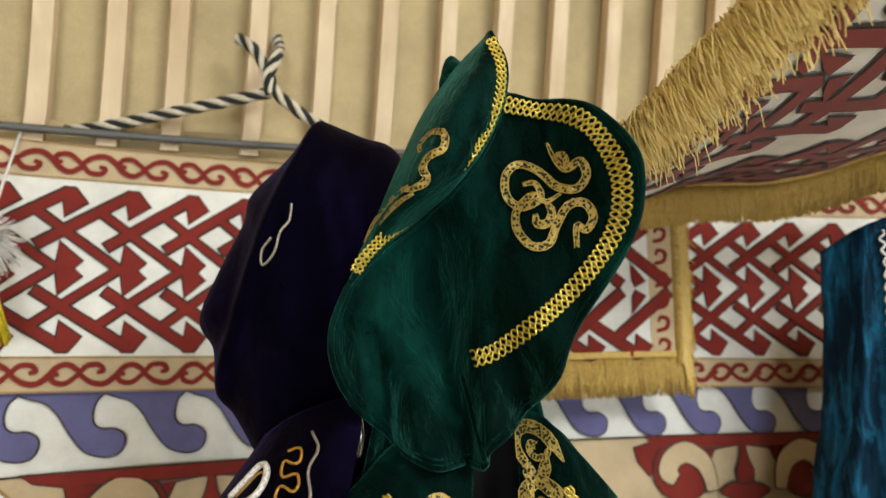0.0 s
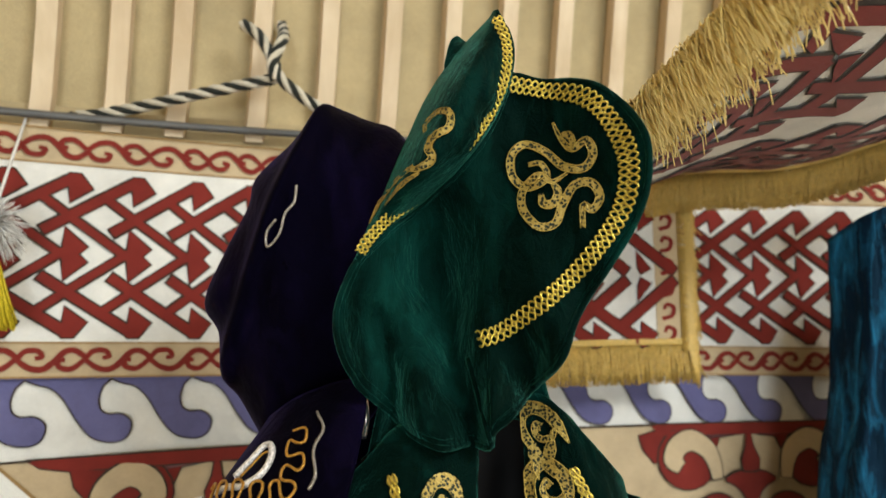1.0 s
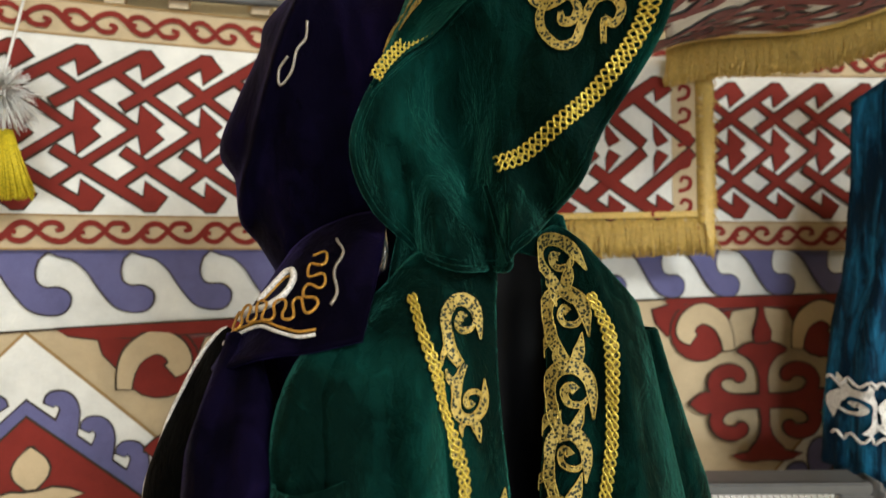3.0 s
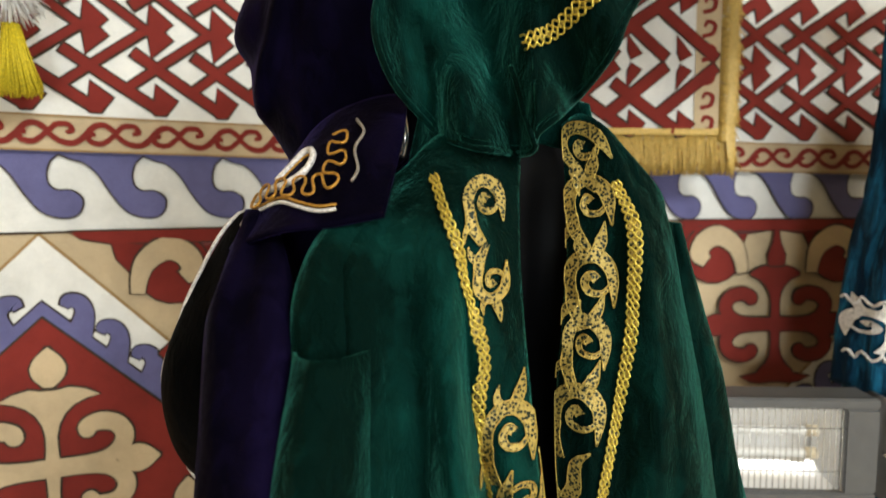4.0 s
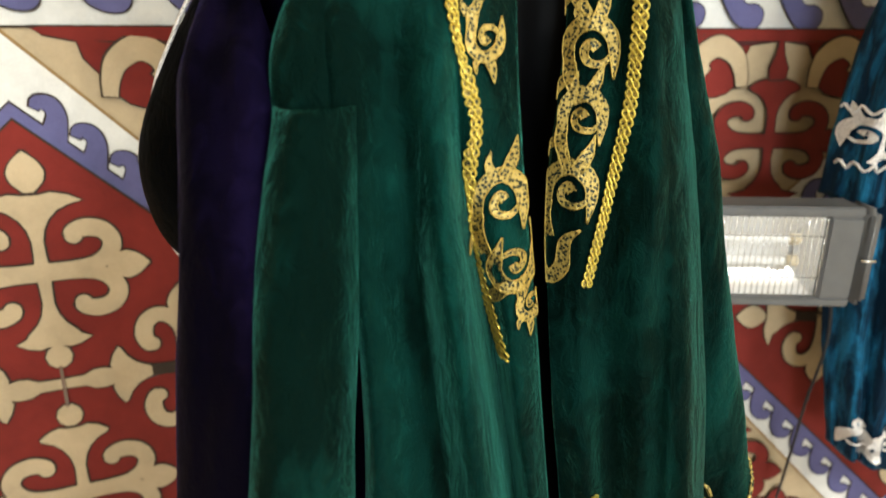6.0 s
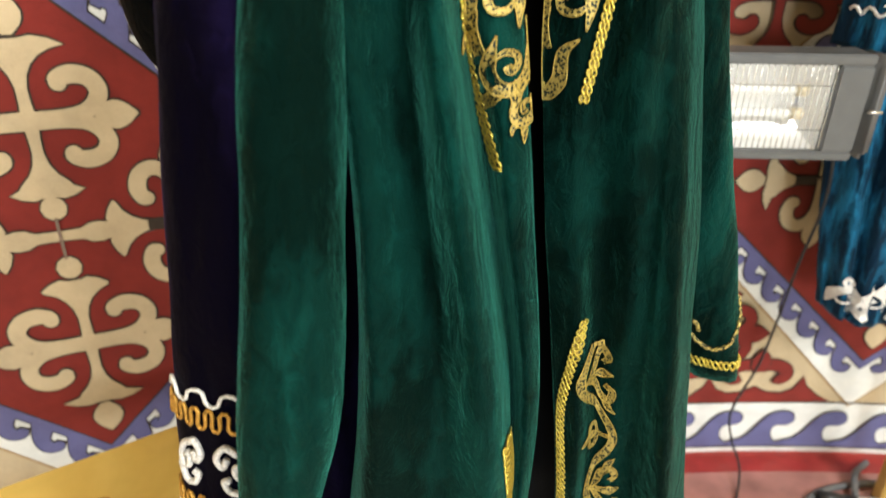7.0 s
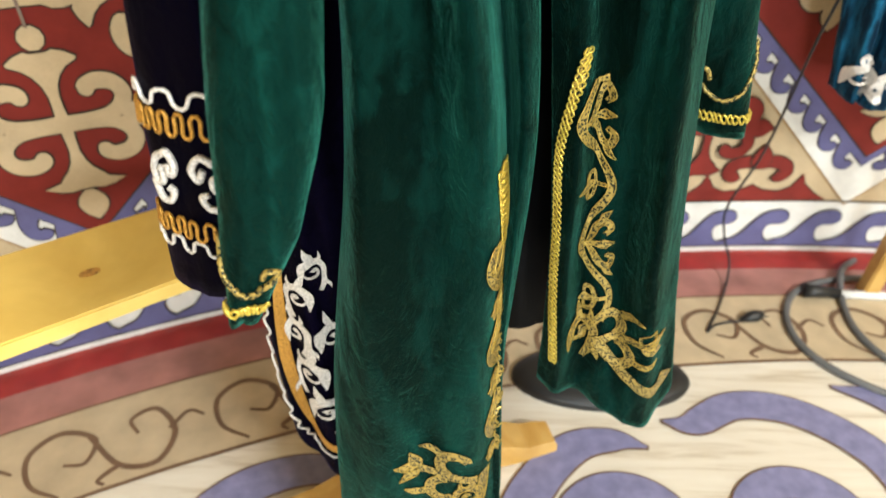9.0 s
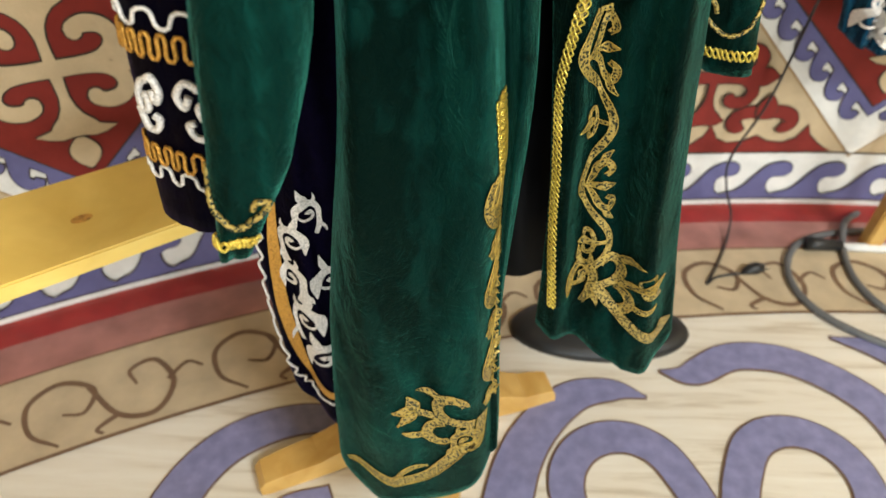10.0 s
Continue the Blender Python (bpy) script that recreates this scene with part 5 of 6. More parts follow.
cord("white_loop", CAPE_DROP, 0.0034, CAPE.place(0.005), SILVER, vrobe)
cord("loop_cord", [(x * 0.75 + CAPE_DROP[5][0] * 0.25, z * 0.75 + CAPE_DROP[3][1] * 0.25) for x, z in CAPE_DROP[3:]], 0.0012, CAPE.place(0.0055), COPPER, vrobe)
cord("trim_cord", CAPE_TRIM, 0.0015, CP, TARNISH, vrobe)


def meander(at, b, a0, a1, n, amp, r, mat, parent, name, lift=0.004):
    """A winding cord round a sleeve."""
    bm = bmesh.new()
    pts = []
    for i in range(n * 10 + 1):
        f = i / (n * 10)
        ph = 2 * math.pi * n * f
        a = a0 + (a1 - a0) * f - 0.0065 * math.sin(2 * ph)
        p = np.array(at(a, b + amp * math.sin(ph)))
        c = np.array(at(a + 0.5, b))
        d = p - c
        d[2] = 0
        pts.append(tuple(p + d / np.linalg.norm(d) * lift))
    tube(bm, pts, r, 6)
    part(name, bm, mat, parent)


for b, amp, n, mat, r in ((0.735, 0.010, 5, SILVER, 0.0019), (0.765, 0.014, 11, COPPER, 0.002), (0.90, 0.013, 11, COPPER, 0.002), (0.925, 0.010, 6, SILVER, 0.0019)):
    meander(PS, b, 0.48, 1.02, n, amp, r, mat, psl, "meander_cord")


def scroll_on(at, a, b, sa, sb, parent, m=1):
    for r, pts in ((0.0034, arc(0, 0, 1.0, 100, -300, 26, 0.15)), (0.0034, smooth_line([(-0.2, 1.0), (-1.2, 1.3), (-1.9, 0.6), (-1.4, 0.0), (-1.0, 0.6)], 6)), (0.0034, smooth_line([(0.9, -0.5), (0.3, -1.5), (-0.8, -1.6), (-1.3, -1.0), (-0.8, -0.8)], 6))):
        bm = bmesh.new()
        line = []
        for x, y in pts:
            p, c = np.array(at(a + m * sa * x, b - sb * y)), np.array(at(a + m * sa * x + 0.5, b))
            d = p - c
            d[2] = 0
            line.append(tuple(p + d / np.linalg.norm(d) * 0.004))
        tube(bm, line, r, 6)
        part("white_scroll", bm, SILVER, parent)


scroll_on(PS, 0.80, 0.83, 0.035, 0.022, psl)
scroll_on(PS, 0.62, 0.83, 0.03, 0.022, psl, -1)
PP = PB.place(0.006)
edge = [(-0.238, 0.60), (-0.247, 0.52), (-0.25, 0.42), (-0.24, 0.32), (-0.222, 0.255), (-0.19, 0.215), (-0.14, 0.20)]
zig = smooth_line(edge, 10)
cord("edge_cord", [(p[0] + 0.003 * (1 if i % 2 else -1) - 0.004, p[1]) for i, p in enumerate(zig[::2])], 0.002, PP, SILVER, vrobe, 3)
sew("copper_band", [(smooth_line([(x + 0.012, z + 0.008) for x, z in edge], 6), [0.014])], PB.place(0.0045), COPPER, vrobe)
for x, z, s, m in ((-0.205, 0.555, 0.34, 1), (-0.212, 0.485, 0.38, -1), (-0.205, 0.405, 0.44, 1), (-0.185, 0.325, 0.46, -1), (-0.15, 0.39, 0.42, 1), (-0.165, 0.48, 0.4, -1), (-0.18, 0.60, 0.3, -1)):
    sew("white_horn", vine_unit(x, z, s, m), PB.place(0.006), SILVER, vrobe)

hood = thing("violet_hood", "dark violet velvet hood with a small silver ring trim", "hood", at=(-0.17, 0.74, 1.5))
ho = smooth_line(HOOD, 5, True)
hm = np.mean(ho, axis=0)


def hood_at(a, b):
    i = a * len(ho)
    p, q = ho[int(i) % len(ho)], ho[(int(i) + 1) % len(ho)]
    w = hm + (p + (q - p) * (i - int(i)) - hm) * math.sin(b * math.pi / 2)
    y = 0.655 + 0.085 * (1 - math.cos(b * math.pi / 2)) + 0.012 * noise.noise(Vector((w[0] * 18, w[1] * 12, 5)))
    y -= 0.018 * math.exp(-((w[0] + 0.245 - 0.35 * (w[1] - 1.62)) / 0.012) ** 2)
    return (w[0], y, w[1])


thick(part("hood_cloth", surface(hood_at, len(ho), 30, True), PURPLE, hood), 0.006, 1)
bm = surface(lambda a, b: (lambda p: (p[0], 1.50 - p[1], p[2]))(hood_at(a, b)), len(ho), 12, True)
part("hood_back", bm, PURPLE, hood)
bm = bmesh.new()
tube(bm, [(x, 0.640 + 0.25 * abs(x + 0.19), z) for x, z in smooth_line(HOOD_RING, 6)], 0.0017, 6)
part("silver_ring", bm, TARNISH, hood, "tarnished silver trim ring")
bm = bmesh.new()
for k, (x, z) in enumerate(((-0.118, 1.512), (-0.105, 1.522), (-0.093, 1.512))):
    tube(bm, smooth_line([(x, 0.62, z - 0.03), (x + 0.004, 0.612, z - 0.01), (x + 0.001, 0.62, z + 0.012)], 5), 0.004, 6)
part("silver_clasp", bm, CHROME, hood, "silver clasp")

# ---------- blue robe beside the heater ----------
brobe = thing("blue_robe", "crushed blue velvet robe with silver embroidered bands", "robe", at=(0.85, 1.15, 0.5))
BJ = Sheet([
    [(0.69, 1.15, 1.74), (0.735, 1.09, 1.78), (0.80, 1.07, 1.80), (0.90, 1.07, 1.80), (1.0, 1.10, 1.77)],
    [(0.682, 1.16, 1.5), (0.72, 1.09, 1.5), (0.80, 1.06, 1.5), (0.90, 1.06, 1.5), (1.02, 1.10, 1.5)],
    [(0.648, 1.16, 1.3), (0.69, 1.09, 1.3), (0.79, 1.06, 1.3), (0.90, 1.06, 1.3), (1.04, 1.10, 1.3)],
    [(0.63, 1.16, 1.09), (0.68, 1.09, 1.085), (0.78, 1.06, 1.08), (0.90, 1.06, 1.08), (1.05, 1.10, 1.09)],
], 0.012, 5, 0.6, 0.0)
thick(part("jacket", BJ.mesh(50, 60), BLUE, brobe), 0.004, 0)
BS = Sheet([
    [(0.66, 1.19, 1.12), (0.72, 1.13, 1.12), (0.80, 1.11, 1.12), (0.95, 1.11, 1.12), (1.08, 1.16, 1.12)],
    [(0.69, 1.18, 0.85), (0.74, 1.12, 0.85), (0.82, 1.10, 0.85), (0.96, 1.10, 0.85), (1.1, 1.15, 0.85)],
    [(0.745, 1.17, 0.56), (0.78, 1.12, 0.54), (0.85, 1.10, 0.54), (0.98, 1.10, 0.56), (1.12, 1.15, 0.58)],
], 0.012, 5, 2.2, 0.0)
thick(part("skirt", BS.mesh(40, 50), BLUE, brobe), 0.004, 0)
for z, n in ((1.245, 16), (1.15, 16)):
    bm = bmesh.new()
    pl = BJ.place(0.008)
    tube(bm, [pl(0.645 + 0.0026 * i, z + 0.006 * math.sin(i * 1.1)) for i in range(130)], 0.003, 5)
    part("silver_cord", bm, SILVER, brobe)
for k in range(8):
    sew("silver_scroll", vine_unit(0.668 + 0.045 * k, 1.205, 0.42, 1 if k % 2 else -1), BJ.place(0.008), SILVER, brobe)
for k in range(8):
    sew("silver_scroll", vine_unit(0.775 + 0.04 * k, 0.60, 0.4, 1 if k % 2 else -1), BS.place(0.008), SILVER, brobe)
for k in range(7):
    sew("silver_scroll", vine_unit(0.79, 1.72 - 0.06 * k, 0.4, 1 if k % 2 else -1), BJ.place(0.008), SILVER, brobe)
bm = bmesh.new()
pl = BJ.place(0.008)
tube(bm, [pl(0.757 + 0.004 * math.sin(i * 1.2), 1.77 - 0.004 * i) for i in range(115)], 0.0026, 5)
part("silver_cord", bm, SILVER, brobe)
bm = bmesh.new()
box(bm, (1.02, 1.13, 0.0), (1.06, 1.17, 1.78), 0.004)
part("stand_post", bm, PINE, brobe, smooth=False)

# ---------- heater on its stand ----------
heater = thing("heater", "grey halogen heater with a wire guard on a round black base", "heater", at=(0.33, 0.88, 0))
HX0, HX1, HY, HZ0, HZ1 = 0.06, 0.655, 1.045, 0.912, 1.092
bm = bmesh.new()
box(bm, (HX0, HY, HZ0), (HX1, HY + 0.07, HZ1), 0.006)
dele = [f for f in bm.faces if f.normal.y < -0.9]
bmesh.ops.delete(bm, geom=dele, context="FACES")
part("housing", bm, GREY_PAINT, heater, smooth=False)
bm = bmesh.new()
for lo, hi in (((HX0, HY - 0.004, HZ1 - 0.018), (HX1, HY + 0.012, HZ1)), ((HX0, HY - 0.004, HZ0), (HX1, HY + 0.012, HZ0 + 0.016)), ((HX1 - 0.055, HY - 0.004, HZ0 + 0.016), (HX1, HY + 0.012, HZ1 - 0.018)), ((HX0, HY - 0.004, HZ0 + 0.016), (HX0 + 0.055, HY + 0.012, HZ1 - 0.018))):
    box(bm, lo, hi, 0.003)
part("front_frame", bm, GREY_PAINT, heater, smooth=False)
bm = bmesh.new()
box(bm, (HX1, HY - 0.012, HZ0 + 0.004), (HX1 + 0.028, HY + 0.075, HZ1 - 0.002), 0.011)
part("end_cap", bm, GREY_PAINT, heater)
bm = bmesh.new()
box(bm, (HX1 + 0.001, HY - 0.0145, 0.998), (HX1 + 0.026, HY - 0.0115, 1.003), 0.0005)
part("cap_mark", bm, CHROME, heater)
part("reflector", surface(lambda a, b: (HX0 + 0.055 + (HX1 - HX0 - 0.11) * a, HY + 0.012 + 0.045 * math.sin(math.pi * b) ** 0.7, HZ0 + 0.016 + (HZ1 - HZ0 - 0.034) * b), 4, 24), REFLECTOR, heater)
for s in (0, 1):
    bm = bmesh.new()
    x = HX1 - 0.055 if s else HX0 + 0.055
    bm2 = [bm.verts.new(p) for p in ((x, HY + 0.012, HZ0 + 0.016), (x - (0.03 if s else -0.03), HY + 0.05, HZ0 + 0.03), (x - (0.03 if s else -0.03), HY + 0.05, HZ1 - 0.03), (x, HY + 0.012, HZ1 - 0.018))]
    bm.faces.new(bm2)
    part("reflector_end", bm, REFLECTOR, heater, smooth=False)
for z in (0.985, 1.025):
    bm = bmesh.new()
    tube(bm, [(HX0 + 0.09, HY + 0.03, z), (HX1 - 0.1, HY + 0.03, z)], 0.007, 12)
    lamp = part("quartz_tube", bm, GLASS_TUBE, heater, "frosted quartz tube, unlit")
    bm = bmesh.new()
    tube(bm, [(HX1 - 0.105, HY + 0.03, z), (HX1 - 0.085, HY + 0.03, z)], 0.010, 12)
    part("socket", bm, CERAMIC, lamp)
for k in range(48):
    x = HX0 + 0.06 + (HX1 - HX0 - 0.12) * k / 47
    bm = bmesh.new()
    tube(bm, [(x, HY + 0.004, HZ0 + 0.014), (x, HY - 0.003, HZ0 + 0.02), (x, HY - 0.003, HZ1 - 0.022), (x, HY + 0.004, HZ1 - 0.016)], 0.0009, 4)
    part("guard_wire", bm, CHROME, heater)
for z in (0.965, 1.04):
    bm = bmesh.new()
    tube(bm, [(HX0 + 0.05, HY - 0.001, z), (HX1 - 0.05, HY - 0.001, z)], 0.0012, 5)
    part("cross_wire", bm, CHROME, heater)
bm = bmesh.new()
tube(bm, [(0.33, 0.86, 0.03), (0.33, 0.89, 0.5), (0.33, 0.93, 0.9), (0.33, 1.06, 0.96)], 0.014, 12)
part("pole", bm, BLACK_PLASTIC, heater)
bm = bmesh.new()
prof = [(0.0, 0.045), (0.05, 0.045), (0.10, 0.036), (0.17, 0.026), (0.197, 0.02), (0.205, 0.01), (0.203, 0.0)]
prev = None
for r, z in prof:
    rg = [bm.verts.new((0.325 + max(r, 0.002) * 0.95 * math.cos(2 * math.pi * k / 48), 0.845 + max(r, 0.002) * 0.42 * math.sin(2 * math.pi * k / 48), z)) for k in range(48)]
    if prev:
        for k in range(48):
            bm.faces.new((prev[k], prev[(k + 1) % 48], rg[(k + 1) % 48], rg[k]))
    else:
        bm.faces.new(rg)
    prev = rg
part("base", bm, BLACK_PLASTIC, heater, "round black base")


def cable(name, label, pts, r, mat):
    bm = bmesh.new()
    tube(bm, smooth_line(pts, 10), r, 8)
    return tagged(part(name, bm, mat), label, "cable")


cable("heater_cable", "thin dark heater cable trailing down to the floor", [(0.655, 1.10, 0.93), (0.69, 1.14, 0.80), (0.705, 1.20, 0.62), (0.715, 1.24, 0.45), (0.70, 1.24, 0.33), (0.66, 1.23, 0.20), (0.672, 1.22, 0.12), (0.70, 1.205, 0.05), (0.69, 1.16, 0.012), (0.645, 1.07, 0.007), (0.60, 0.997, 0.006), (0.63, 1.02, 0.007), (0.70, 1.035, 0.008)], 0.003, BLACK_PLASTIC)
plug = thing("plug", "small black power plug lying on the floor", "plug", at=(0.71, 1.04, 0.012))
bm = bmesh.new()
tube(bm, [(0.69, 1.032, 0.012), (0.71, 1.04, 0.015), (0.725, 1.043, 0.016), (0.74, 1.048, 0.014)], 0.013, 12, [0.006, 0.013, 0.015, 0.012])
pb = part("plug_body", bm, BLACK_PLASTIC, plug)
for s in (-1, 1):
    bm = bmesh.new()
    tube(bm, [(0.737, 1.048 + 0.008 * s, 0.014), (0.757, 1.054 + 0.008 * s, 0.013)], 0.0022, 6)
    part("pin", bm, CHROME, pb)
cable("floor_cable", "thick grey rubber cable looped on the floor", [(1.25, 1.20, 0.009), (1.10, 1.20, 0.009), (0.98, 1.19, 0.009), (0.87, 1.15, 0.009), (0.81, 1.07, 0.009), (0.80, 0.98, 0.009), (0.84, 0.90, 0.009), (0.93, 0.83, 0.009), (1.05, 0.78, 0.009), (1.2, 0.75, 0.009)], 0.0085, CABLE_GREY)
cable("floor_cable", "thick grey rubber cable looped on the floor", [(1.06, 1.27, 0.009), (0.99, 1.20, 0.026), (0.96, 1.1, 0.009), (0.955, 1.0, 0.009), (1.0, 0.91, 0.009), (1.12, 0.84, 0.009), (1.25, 0.82, 0.009)], 0.0085, CABLE_GREY)
conn = thing("cable_connector", "black and white cable connector on the floor", "connector", at=(0.92, 1.13, 0.0))
bm = bmesh.new()
tube(bm, [(0.875, 1.135, 0.019), (0.90, 1.133, 0.019), (0.96, 1.131, 0.017)], 0.016, 12, [0.018, 0.016, 0.013])
part("black_sleeve", bm, BLACK_PLASTIC, conn)
bm = bmesh.new()
tube(bm, [(0.958, 1.131, 0.015), (1.06, 1.131, 0.012), (1.22, 1.14, 0.012)], 0.0105, 12)
part("white_cord", bm, FEATHER, conn)

# ---------- pine bench ----------
K, D = Vector((-0.562, 0.638, 0.469)), Vector((-0.7712, -0.6338, 0.0591)).normalized()
Wv = Vector((-0.6349, 0.7726, 0.0)).normalized()
Nv = D.cross(Wv).normalized()
if Nv.z < 0:
    Nv = -Nv
bench = thing("bench", "varnished yellow pine bench board with a dark knot", "bench", at=(-0.6, 0.6, 0))
turn_b = Matrix.Translation(K) @ Matrix((D, Wv, Nv)).transposed().to_4x4()
bm = bmesh.new()
box(bm, (-0.44, -0.089, -0.03), (0.85, 0.119, 0.0), 0.003)
bmesh.ops.transform(bm, matrix=turn_b, verts=bm.verts)
board = part("seat_board", bm, wood("planed pine board", (0.80, 0.54, 0.12), (0.92, 0.68, 0.20), (6, 6, 22), 0.3), bench, smooth=False)
bm = bmesh.new()
bm.faces.new([bm.verts.new(K + D * (0.016 * math.cos(a)) + Wv * (0.010 * math.sin(a)) + Nv * 0.0012) for a in (2 * math.pi * k / 18 for k in range(18))])
part("knot", bm, plain("dark knot", (0.48, 0.24, 0.05), 0.5, 0, 0.5, 120), board)
for d in (-0.40, 0.78):
    bm = bmesh.new()
    box(bm, (d - 0.02, -0.06, 0), (d + 0.02, 0.09, 1), 0.0)
    for v in bm.verts:
        q = turn_b @ Vector((v.co.x, v.co.y, -0.03))
        v.co = Vector((q.x, q.y, 0.0 if v.co.z < 0.5 else q.z))
    part("leg", bm, PINE, bench, smooth=False)

# ---------- braided rope ----------
def rope(name, label, pts, r=0.0095):
    t = thing(name, label, "rope", at=tuple(pts[0]))
    line = smooth_line(pts, 16)
    L = np.r_[0, np.cumsum([np.linalg.norm(b - a) for a, b in zip(line, line[1:])])]
    P = np.array(line)
    n = int(L[-1] / 0.004)
    for k in range(4):
        bm = bmesh.new()
        q = []
        for i in range(n + 1):
            s = L[-1] * i / n
            c = np.array([np.interp(s, L, P[:, j]) for j in range(3)])
            d = np.array([np.interp(s + 0.002, L, P[:, j]) - np.interp(s - 0.002, L, P[:, j]) for j in range(3)])
            d = d / (np.linalg.norm(d) + 1e-9)
            a = np.cross(d, (0, 1, 0.2))
            a = a / np.linalg.norm(a)
            b = np.cross(d, a)
            ph = 2 * math.pi * s / 0.085 + k * math.pi / 2
            q.append(tuple(c + r * 0.62 * (a * math.cos(ph) + b * math.sin(ph))))
        tube(bm, q, r * 0.6, 6)
        part("strand", bm, ROPE_LIGHT if k % 2 else ROPE_DARK, t)


rope("braided_rope", "black and white braided wool rope strung along the wall", [(-1.3, 1.02, 1.90), (-1.05, 1.06, 1.945), (-0.836, 1.09, 1.982), (-0.66, 1.10, 1.99), (-0.47, 1.10, 2.025), (-0.325, 1.10, 2.052)])
rope("braided_rope", "black and white braided rope end tied in a knot", [(-0.398, 1.12, 2.168), (-0.36, 1.105, 2.135), (-0.332, 1.095, 2.085), (-0.318, 1.09, 2.05), (-0.285, 1.09, 2.02), (-0.25, 1.10, 1.995), (-0.17, 1.14, 1.95), (-0.05, 1.2, 1.9)])
rope("braided_rope", "black and white braided rope tied up to the roof", [(-0.325, 1.09, 2.045), (-0.33, 1.085, 2.075), (-0.318, 1.10, 2.12), (-0.325, 1.14, 2.15), (-0.345, 1.2, 2.2)])

# ---------- yellow tassel ----------
tas = thing("tassel", "yellow yarn tassel with white down hanging by the wall", "tassel", at=(-0.735, 0.95, 1.70))
rnd = random.Random(3)
bm = bmesh.new()
for k in range(260):
    a, r = rnd.uniform(0, 6.28), rnd.uniform(0, 1) ** 0.5
    x, y = math.cos(a) * r, math.sin(a) * r
    tube(bm, [(-0.742 + 0.012 * x, 0.95 + 0.012 * y, 1.705), (-0.738 + 0.022 * x, 0.95 + 0.02 * y, 1.66), (-0.733 + 0.038 * x, 0.95 + 0.03 * y, 1.60 + rnd.uniform(-0.008, 0.012))], 0.0013, 3)
tagged(part("yarn", bm, YELLOW, tas), kind="stuff")
bm = bmesh.new()
for k in range(420):
    a, b = rnd.uniform(0, 6.28), rnd.uniform(-1.2, 1.4)
    d = Vector((math.cos(a) * math.cos(b), math.sin(a) * math.cos(b), math.sin(b)))
    c = Vector((-0.745, 0.95, 1.765))
    tube(bm, [c + d * 0.012, c + d * 0.035 + Vector((0, 0, -0.003)), c + d * rnd.uniform(0.045, 0.062) + Vector((0, 0, -0.012))], 0.0007, 3)
tagged(part("down", bm, FEATHER, tas, "white down tuft"), kind="stuff")
bm = bmesh.new()
tube(bm, [(-0.742, 0.95, 1.70), (-0.745, 0.96, 1.80), (-0.76, 1.05, 1.985)], 0.0025, 6)
part("string", bm, FEATHER, tas)

# ---------- canopy cloth with golden fringe ----------
canopy = thing("canopy", "red and white patterned canopy cloth with thick golden fringe", "canopy", at=(0.5, 0.8, 1.9))
CA, CB, CC, CD = (np.array(p) for p in ((0.20, 0.585, 1.80), (0.365, 0.215, 1.965), (1.0, 1.14, 1.945), (0.385, 1.23, 1.865)))


def canopy_at(a, b, lift=0.0):
    p = (CA * (1 - a) + CB * a) * (1 - b) + (CD * (1 - a) + CC * a) * b
    p = p - np.array((0, 0, 0.05 * math.sin(math.pi * b) * (0.4 + 0.6 * a) + 0.012 * math.sin(9 * a + 4 * b) * b))
    return (p[0], p[1], p[2] - lift)


thick(part("cloth", surface(canopy_at, 30, 30), FELT_WHITE, canopy), 0.003, 1)


def canopy_place(lift, na=3.3, nb=0.93):
    return lambda u, v: canopy_at(u, v, lift)


def canopy_hooks(i, j):
    """The same hooked figure, drawn across the cloth's own grid."""
    for s in (1, -1):
        y = lambda q: 0.25 + 0.49 * j + s * q * 1.5
        x = lambda q: -0.06 + 0.205 * i + q * 1.85
        def draw(bm, p, g):
            ribbon(bm, [(x(0.004), y(0.132)), (x(-0.03), y(0.11)), (x(-0.07), y(0.088)), (x(-0.11), y(0.063)), (x(-0.143), y(0.042))], [0.036], p, g)
            ribbon(bm, [(x(-0.05), y(0.105)), (x(-0.015), y(0.08)), (x(0.02), y(0.055)), (x(0.06), y(0.028)), (x(0.105), y(-0.004))], [0.036], p, g)
            poly(bm, grown([(x(a), y(b)) for a, b in [(-0.012, 0.128), (0.004, 0.142), (0.018, 0.138), (0.041, 0.116), (0.003, 0.092), (0.003, 0.118)]], g), p)
            poly(bm, grown([(x(a), y(b)) for a, b in [(-0.004, 0.05), (0.036, 0.014), (0.006, 0.004), (0.0, 0.018)]], g), p)
        b1, b2 = bmesh.new(), bmesh.new()
        draw(b2, canopy_place(0.003), 0.006)
        part("hook_outline", b2, FELT_LINE, canopy)
        draw(b1, canopy_place(0.0045), 0.0)
        part("hook_figure", b1, FELT_RED, canopy)


for i in range(0, 6):
    for j in range(2):
        canopy_hooks(i, j)


def fringe(name, at, n, length, parent, seed, wild=0.012, r=0.0011, sway=(0, 0)):
    """Silk threads hanging from a line."""
    rn = random.Random(seed)
    bm = bmesh.new()
    for k in range(n):
        p = Vector(at(rn.random()))
        ln = length * rn.uniform(0.86, 1.06)
        dx, dy = rn.gauss(sway[0], wild), rn.gauss(sway[1], wild * 0.5)
        tube(bm, [p, p + Vector((dx * 0.25, dy * 0.3 - 0.002, -ln * 0.35)), p + Vector((dx * 0.6, dy * 0.7 - 0.003, -ln * 0.7)), p + Vector((dx, dy, -ln))], r, 3)
    return tagged(part(name, bm, FRINGE_OCHRE, parent, "golden silk fringe"), kind="stuff")


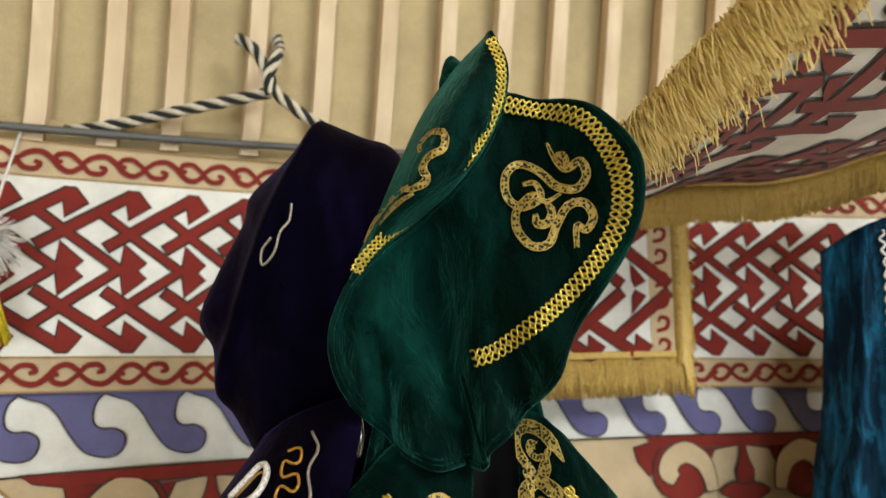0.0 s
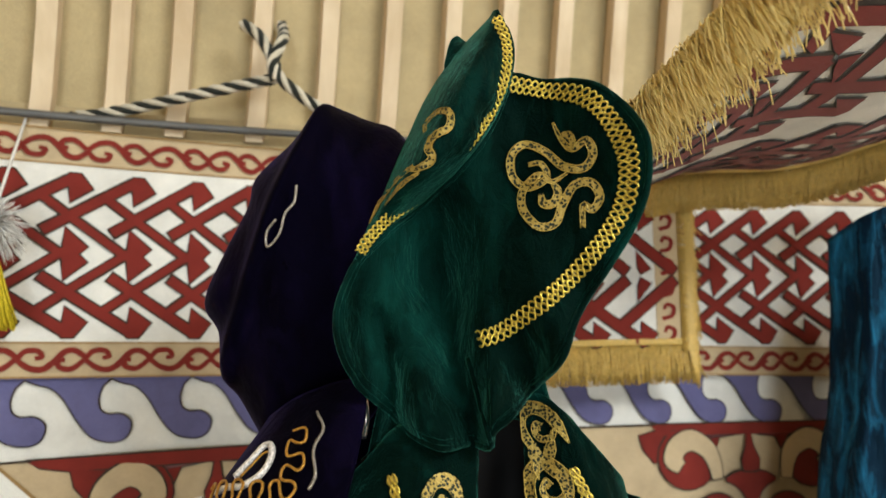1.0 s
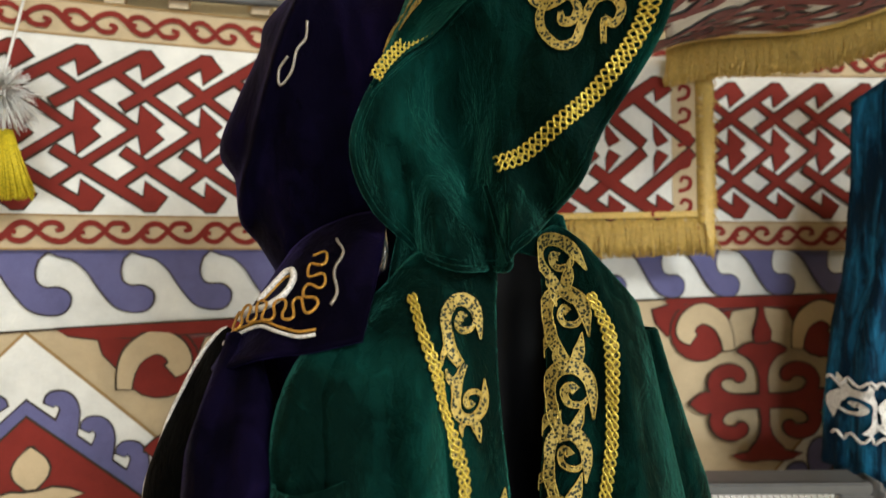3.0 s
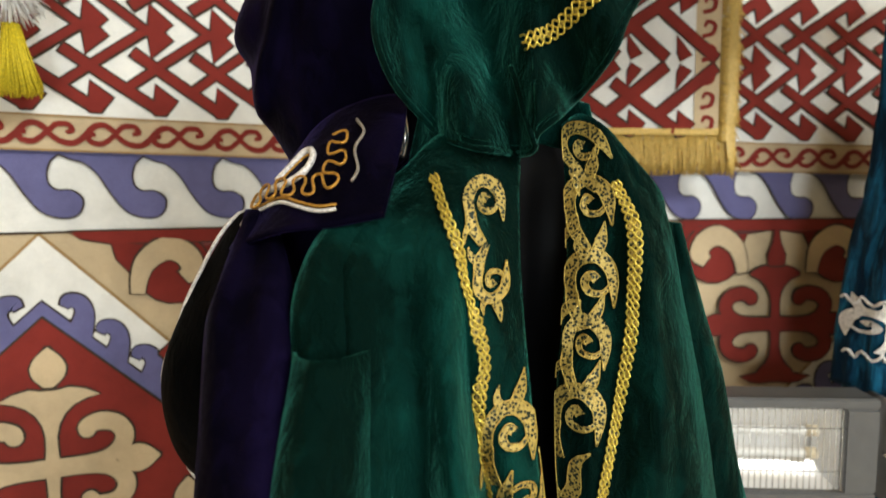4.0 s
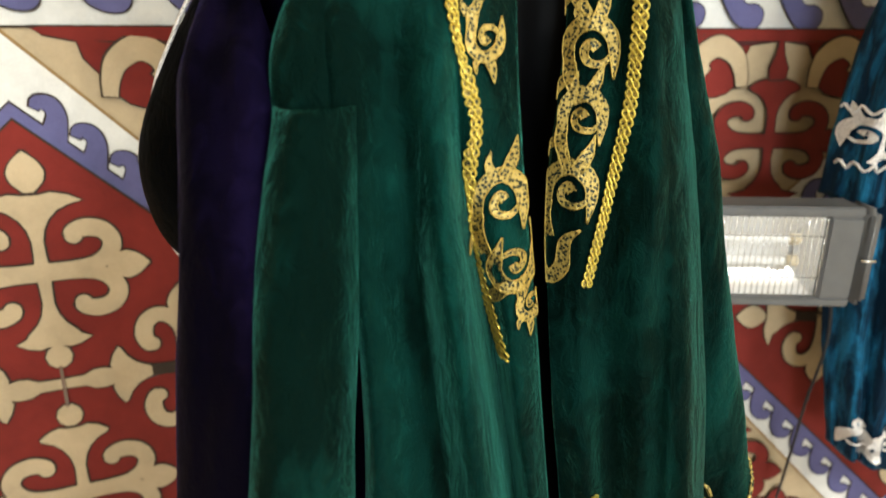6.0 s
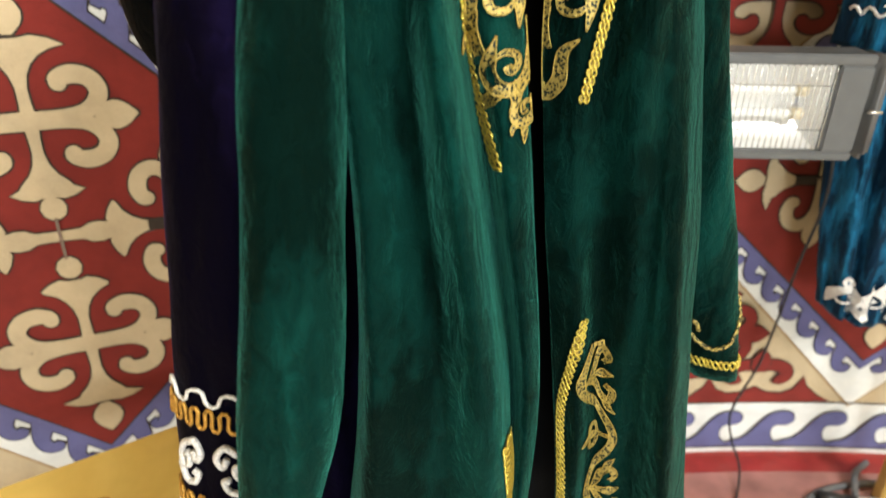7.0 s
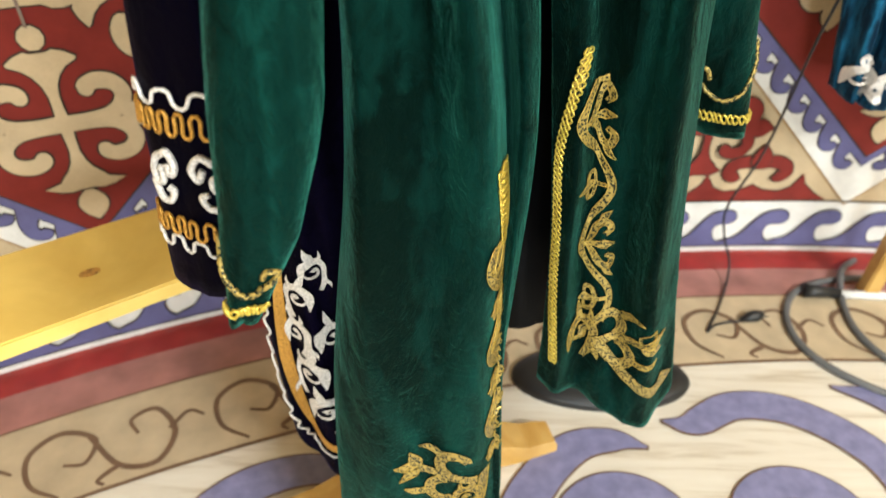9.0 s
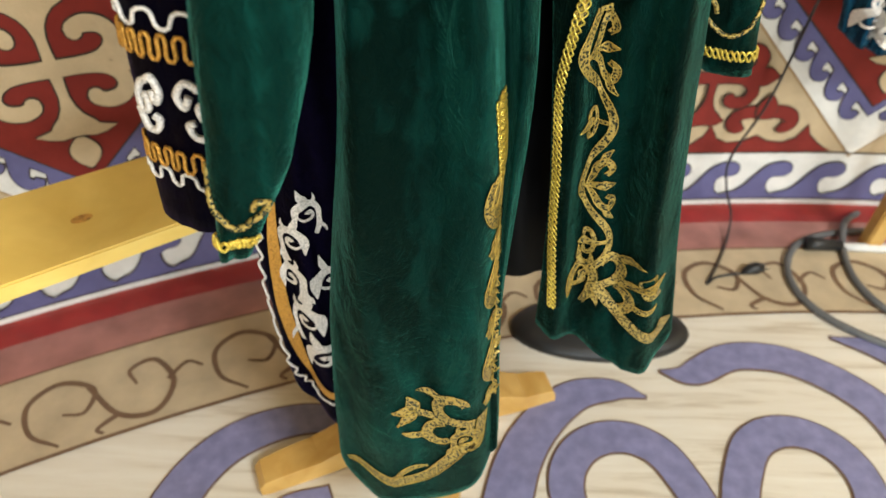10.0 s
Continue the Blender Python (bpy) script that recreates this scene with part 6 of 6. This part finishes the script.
def heading(name, at, h, parent):
    bm = surface(lambda a, b: (at(a)[0], at(a)[1] - 0.004 + 0.002 * math.sin(180 * a), at(a)[2] + h * (0.5 - b)), 60, 3)
    thick(part(name, bm, FRINGE_OCHRE, parent, "golden fringe heading"), 0.003, 0)


rear = lambda a: canopy_at(a * 0.75, 1.0)
fringe("fringe", rear, 1300, 0.076, canopy, 5, 0.006, 0.0013)
heading("fringe_heading", lambda a: np.array(canopy_at(a * 0.75, 1.0)) + np.array((0, -0.006, 0.0)), 0.014, canopy)

# the thick front roll, its threads tumbling over one another
rn = random.Random(11)
bm = bmesh.new()
E0, E1 = Vector((0.186, 0.592, 1.795)), Vector((0.335, 0.27, 1.937))
ax = (E1 - E0).normalized()
for k in range(6000):
    f = rn.random()
    c = E0 + (E1 - E0) * f
    up = Vector((-0.55, 0.25, 0.8)).normalized()
    out = ax.cross(up).normalized()
    ang = rn.gauss(0.2, 0.8)
    d0 = (up * math.cos(ang) - out * math.sin(ang))
    s = c + d0 * 0.014
    dd = Vector((rn.gauss(0.006, 0.008), rn.gauss(-0.003, 0.007), rn.gauss(0, 0.004)))
    ln = rn.uniform(0.022, 0.046)
    tube(bm, [s, s + d0 * 0.012 + Vector((0.006, -0.006, -ln * 0.15)) + dd * 0.3, s + d0 * 0.014 + Vector((0.011, -0.010, -ln * 0.55)) + dd * 0.7, s + d0 * 0.010 + dd + Vector((0.014, -0.010, -ln))], 0.0007, 3)
tagged(part("thick_fringe", bm, FRINGE_LIT, canopy, "thick shiny golden fringe"), kind="stuff")
bm = bmesh.new()
tube(bm, [E0, E0 + (E1 - E0) * 0.5, E1], 0.016, 12)
part("fringe_core", bm, FRINGE_LIT, canopy)

# hanging end of a fringed cloth in front of the runner
flap = thing("fringed_cloth", "white and red patterned cloth edged with golden fringe, hanging flat", "hanging cloth", at=(0.3, 1.27, 1.6))
FY = lambda x: 1.275 + 0.22 * (x - 0.45)
FX0, FX1, FZ0, FZ1 = -0.05, 0.452, 1.545, 1.865


def flap_place(lift):
    return lambda x, z: (x, FY(x) - lift + 0.004 * math.sin(22 * x), z)


fp = flap_place(0)
thick(part("cloth", surface(lambda a, b: fp(FX0 + (FX1 - FX0) * a, FZ0 + (FZ1 - FZ0) * b), 40, 14), FELT_WHITE, flap), 0.003, -1)
for x0, x1, z0, z1 in ((FX1 - 0.05, FX1, FZ0, FZ1),):
    fp2 = flap_place(0.002)
    part("beige_edge", surface(lambda a, b: fp2(x0 + (x1 - x0) * a, z0 + (z1 - z0) * b), 8, 16), FELT_BEIGE, flap)
for k in range(7):
    z = FZ0 + 0.025 + 0.045 * k
    bm = bmesh.new()
    ribbon(bm, [(FX1 - 0.026 + s, z + t) for s, t in smooth_line([(-0.012, -0.018), (0.008, -0.012), (0.012, 0.004), (-0.002, 0.01), (-0.008, 0.0)], 5)], [0.008, 0.009, 0.006], flap_place(0.0035))
    part("scroll", bm, FELT_RED, flap)
for k in range(5):
    for s in (1, -1):
        xx = lambda q: FX1 - 0.085 - 0.1 * k + q * 0.9
        zz = lambda q: 1.683 + s * q
        def draw(bm, p, g):
            ribbon(bm, [(xx(0.004), zz(0.132)), (xx(-0.07), zz(0.088)), (xx(-0.143), zz(0.042))], [0.02], p, g)
            ribbon(bm, [(xx(-0.05), zz(0.105)), (xx(0.02), zz(0.055)), (xx(0.085), zz(0.008))], [0.02], p, g)
            poly(bm, grown([(xx(a), zz(b)) for a, b in [(-0.012, 0.128), (0.004, 0.142), (0.018, 0.138), (0.041, 0.116), (0.003, 0.092), (0.003, 0.118)]], g), p)
            poly(bm, grown([(xx(a), zz(b)) for a, b in [(-0.004, 0.05), (0.03, 0.014), (0.006, 0.004), (0.0, 0.018)]], g), p)
        b1, b2 = bmesh.new(), bmesh.new()
        draw(b2, flap_place(0.002), 0.003)
        part("hook_outline", b2, FELT_LINE, flap)
        draw(b1, flap_place(0.0038), 0)
        part("hook_figure", b1, FELT_RED, flap)
foot_line = lambda a: fp(FX0 + (FX1 + 0.03 - FX0) * a, FZ0 + 0.004)
fringe("fringe", foot_line, 760, 0.078, flap, 21, 0.007, 0.0013)
heading("fringe_heading", lambda a: np.array(fp(FX0 + (FX1 - FX0) * a, FZ0 + 0.006)), 0.013, flap)
rn = random.Random(8)
bm = bmesh.new()
for k in range(640):
    z = FZ0 - 0.01 + (FZ1 - FZ0 + 0.01) * rn.random()
    p = Vector(fp(FX1, z))
    tube(bm, [p + Vector((0, -0.003, 0)), p + Vector((0.014, -0.008, -0.004)), p + Vector((0.024 + rn.gauss(0, 0.004), -0.008, -0.035)), p + Vector((0.027 + rn.gauss(0, 0.006), -0.006, -0.062 + rn.gauss(0, 0.01)))], 0.0013, 3)
tagged(part("side_fringe", bm, FRINGE_OCHRE, flap, "golden silk side fringe"), kind="stuff")
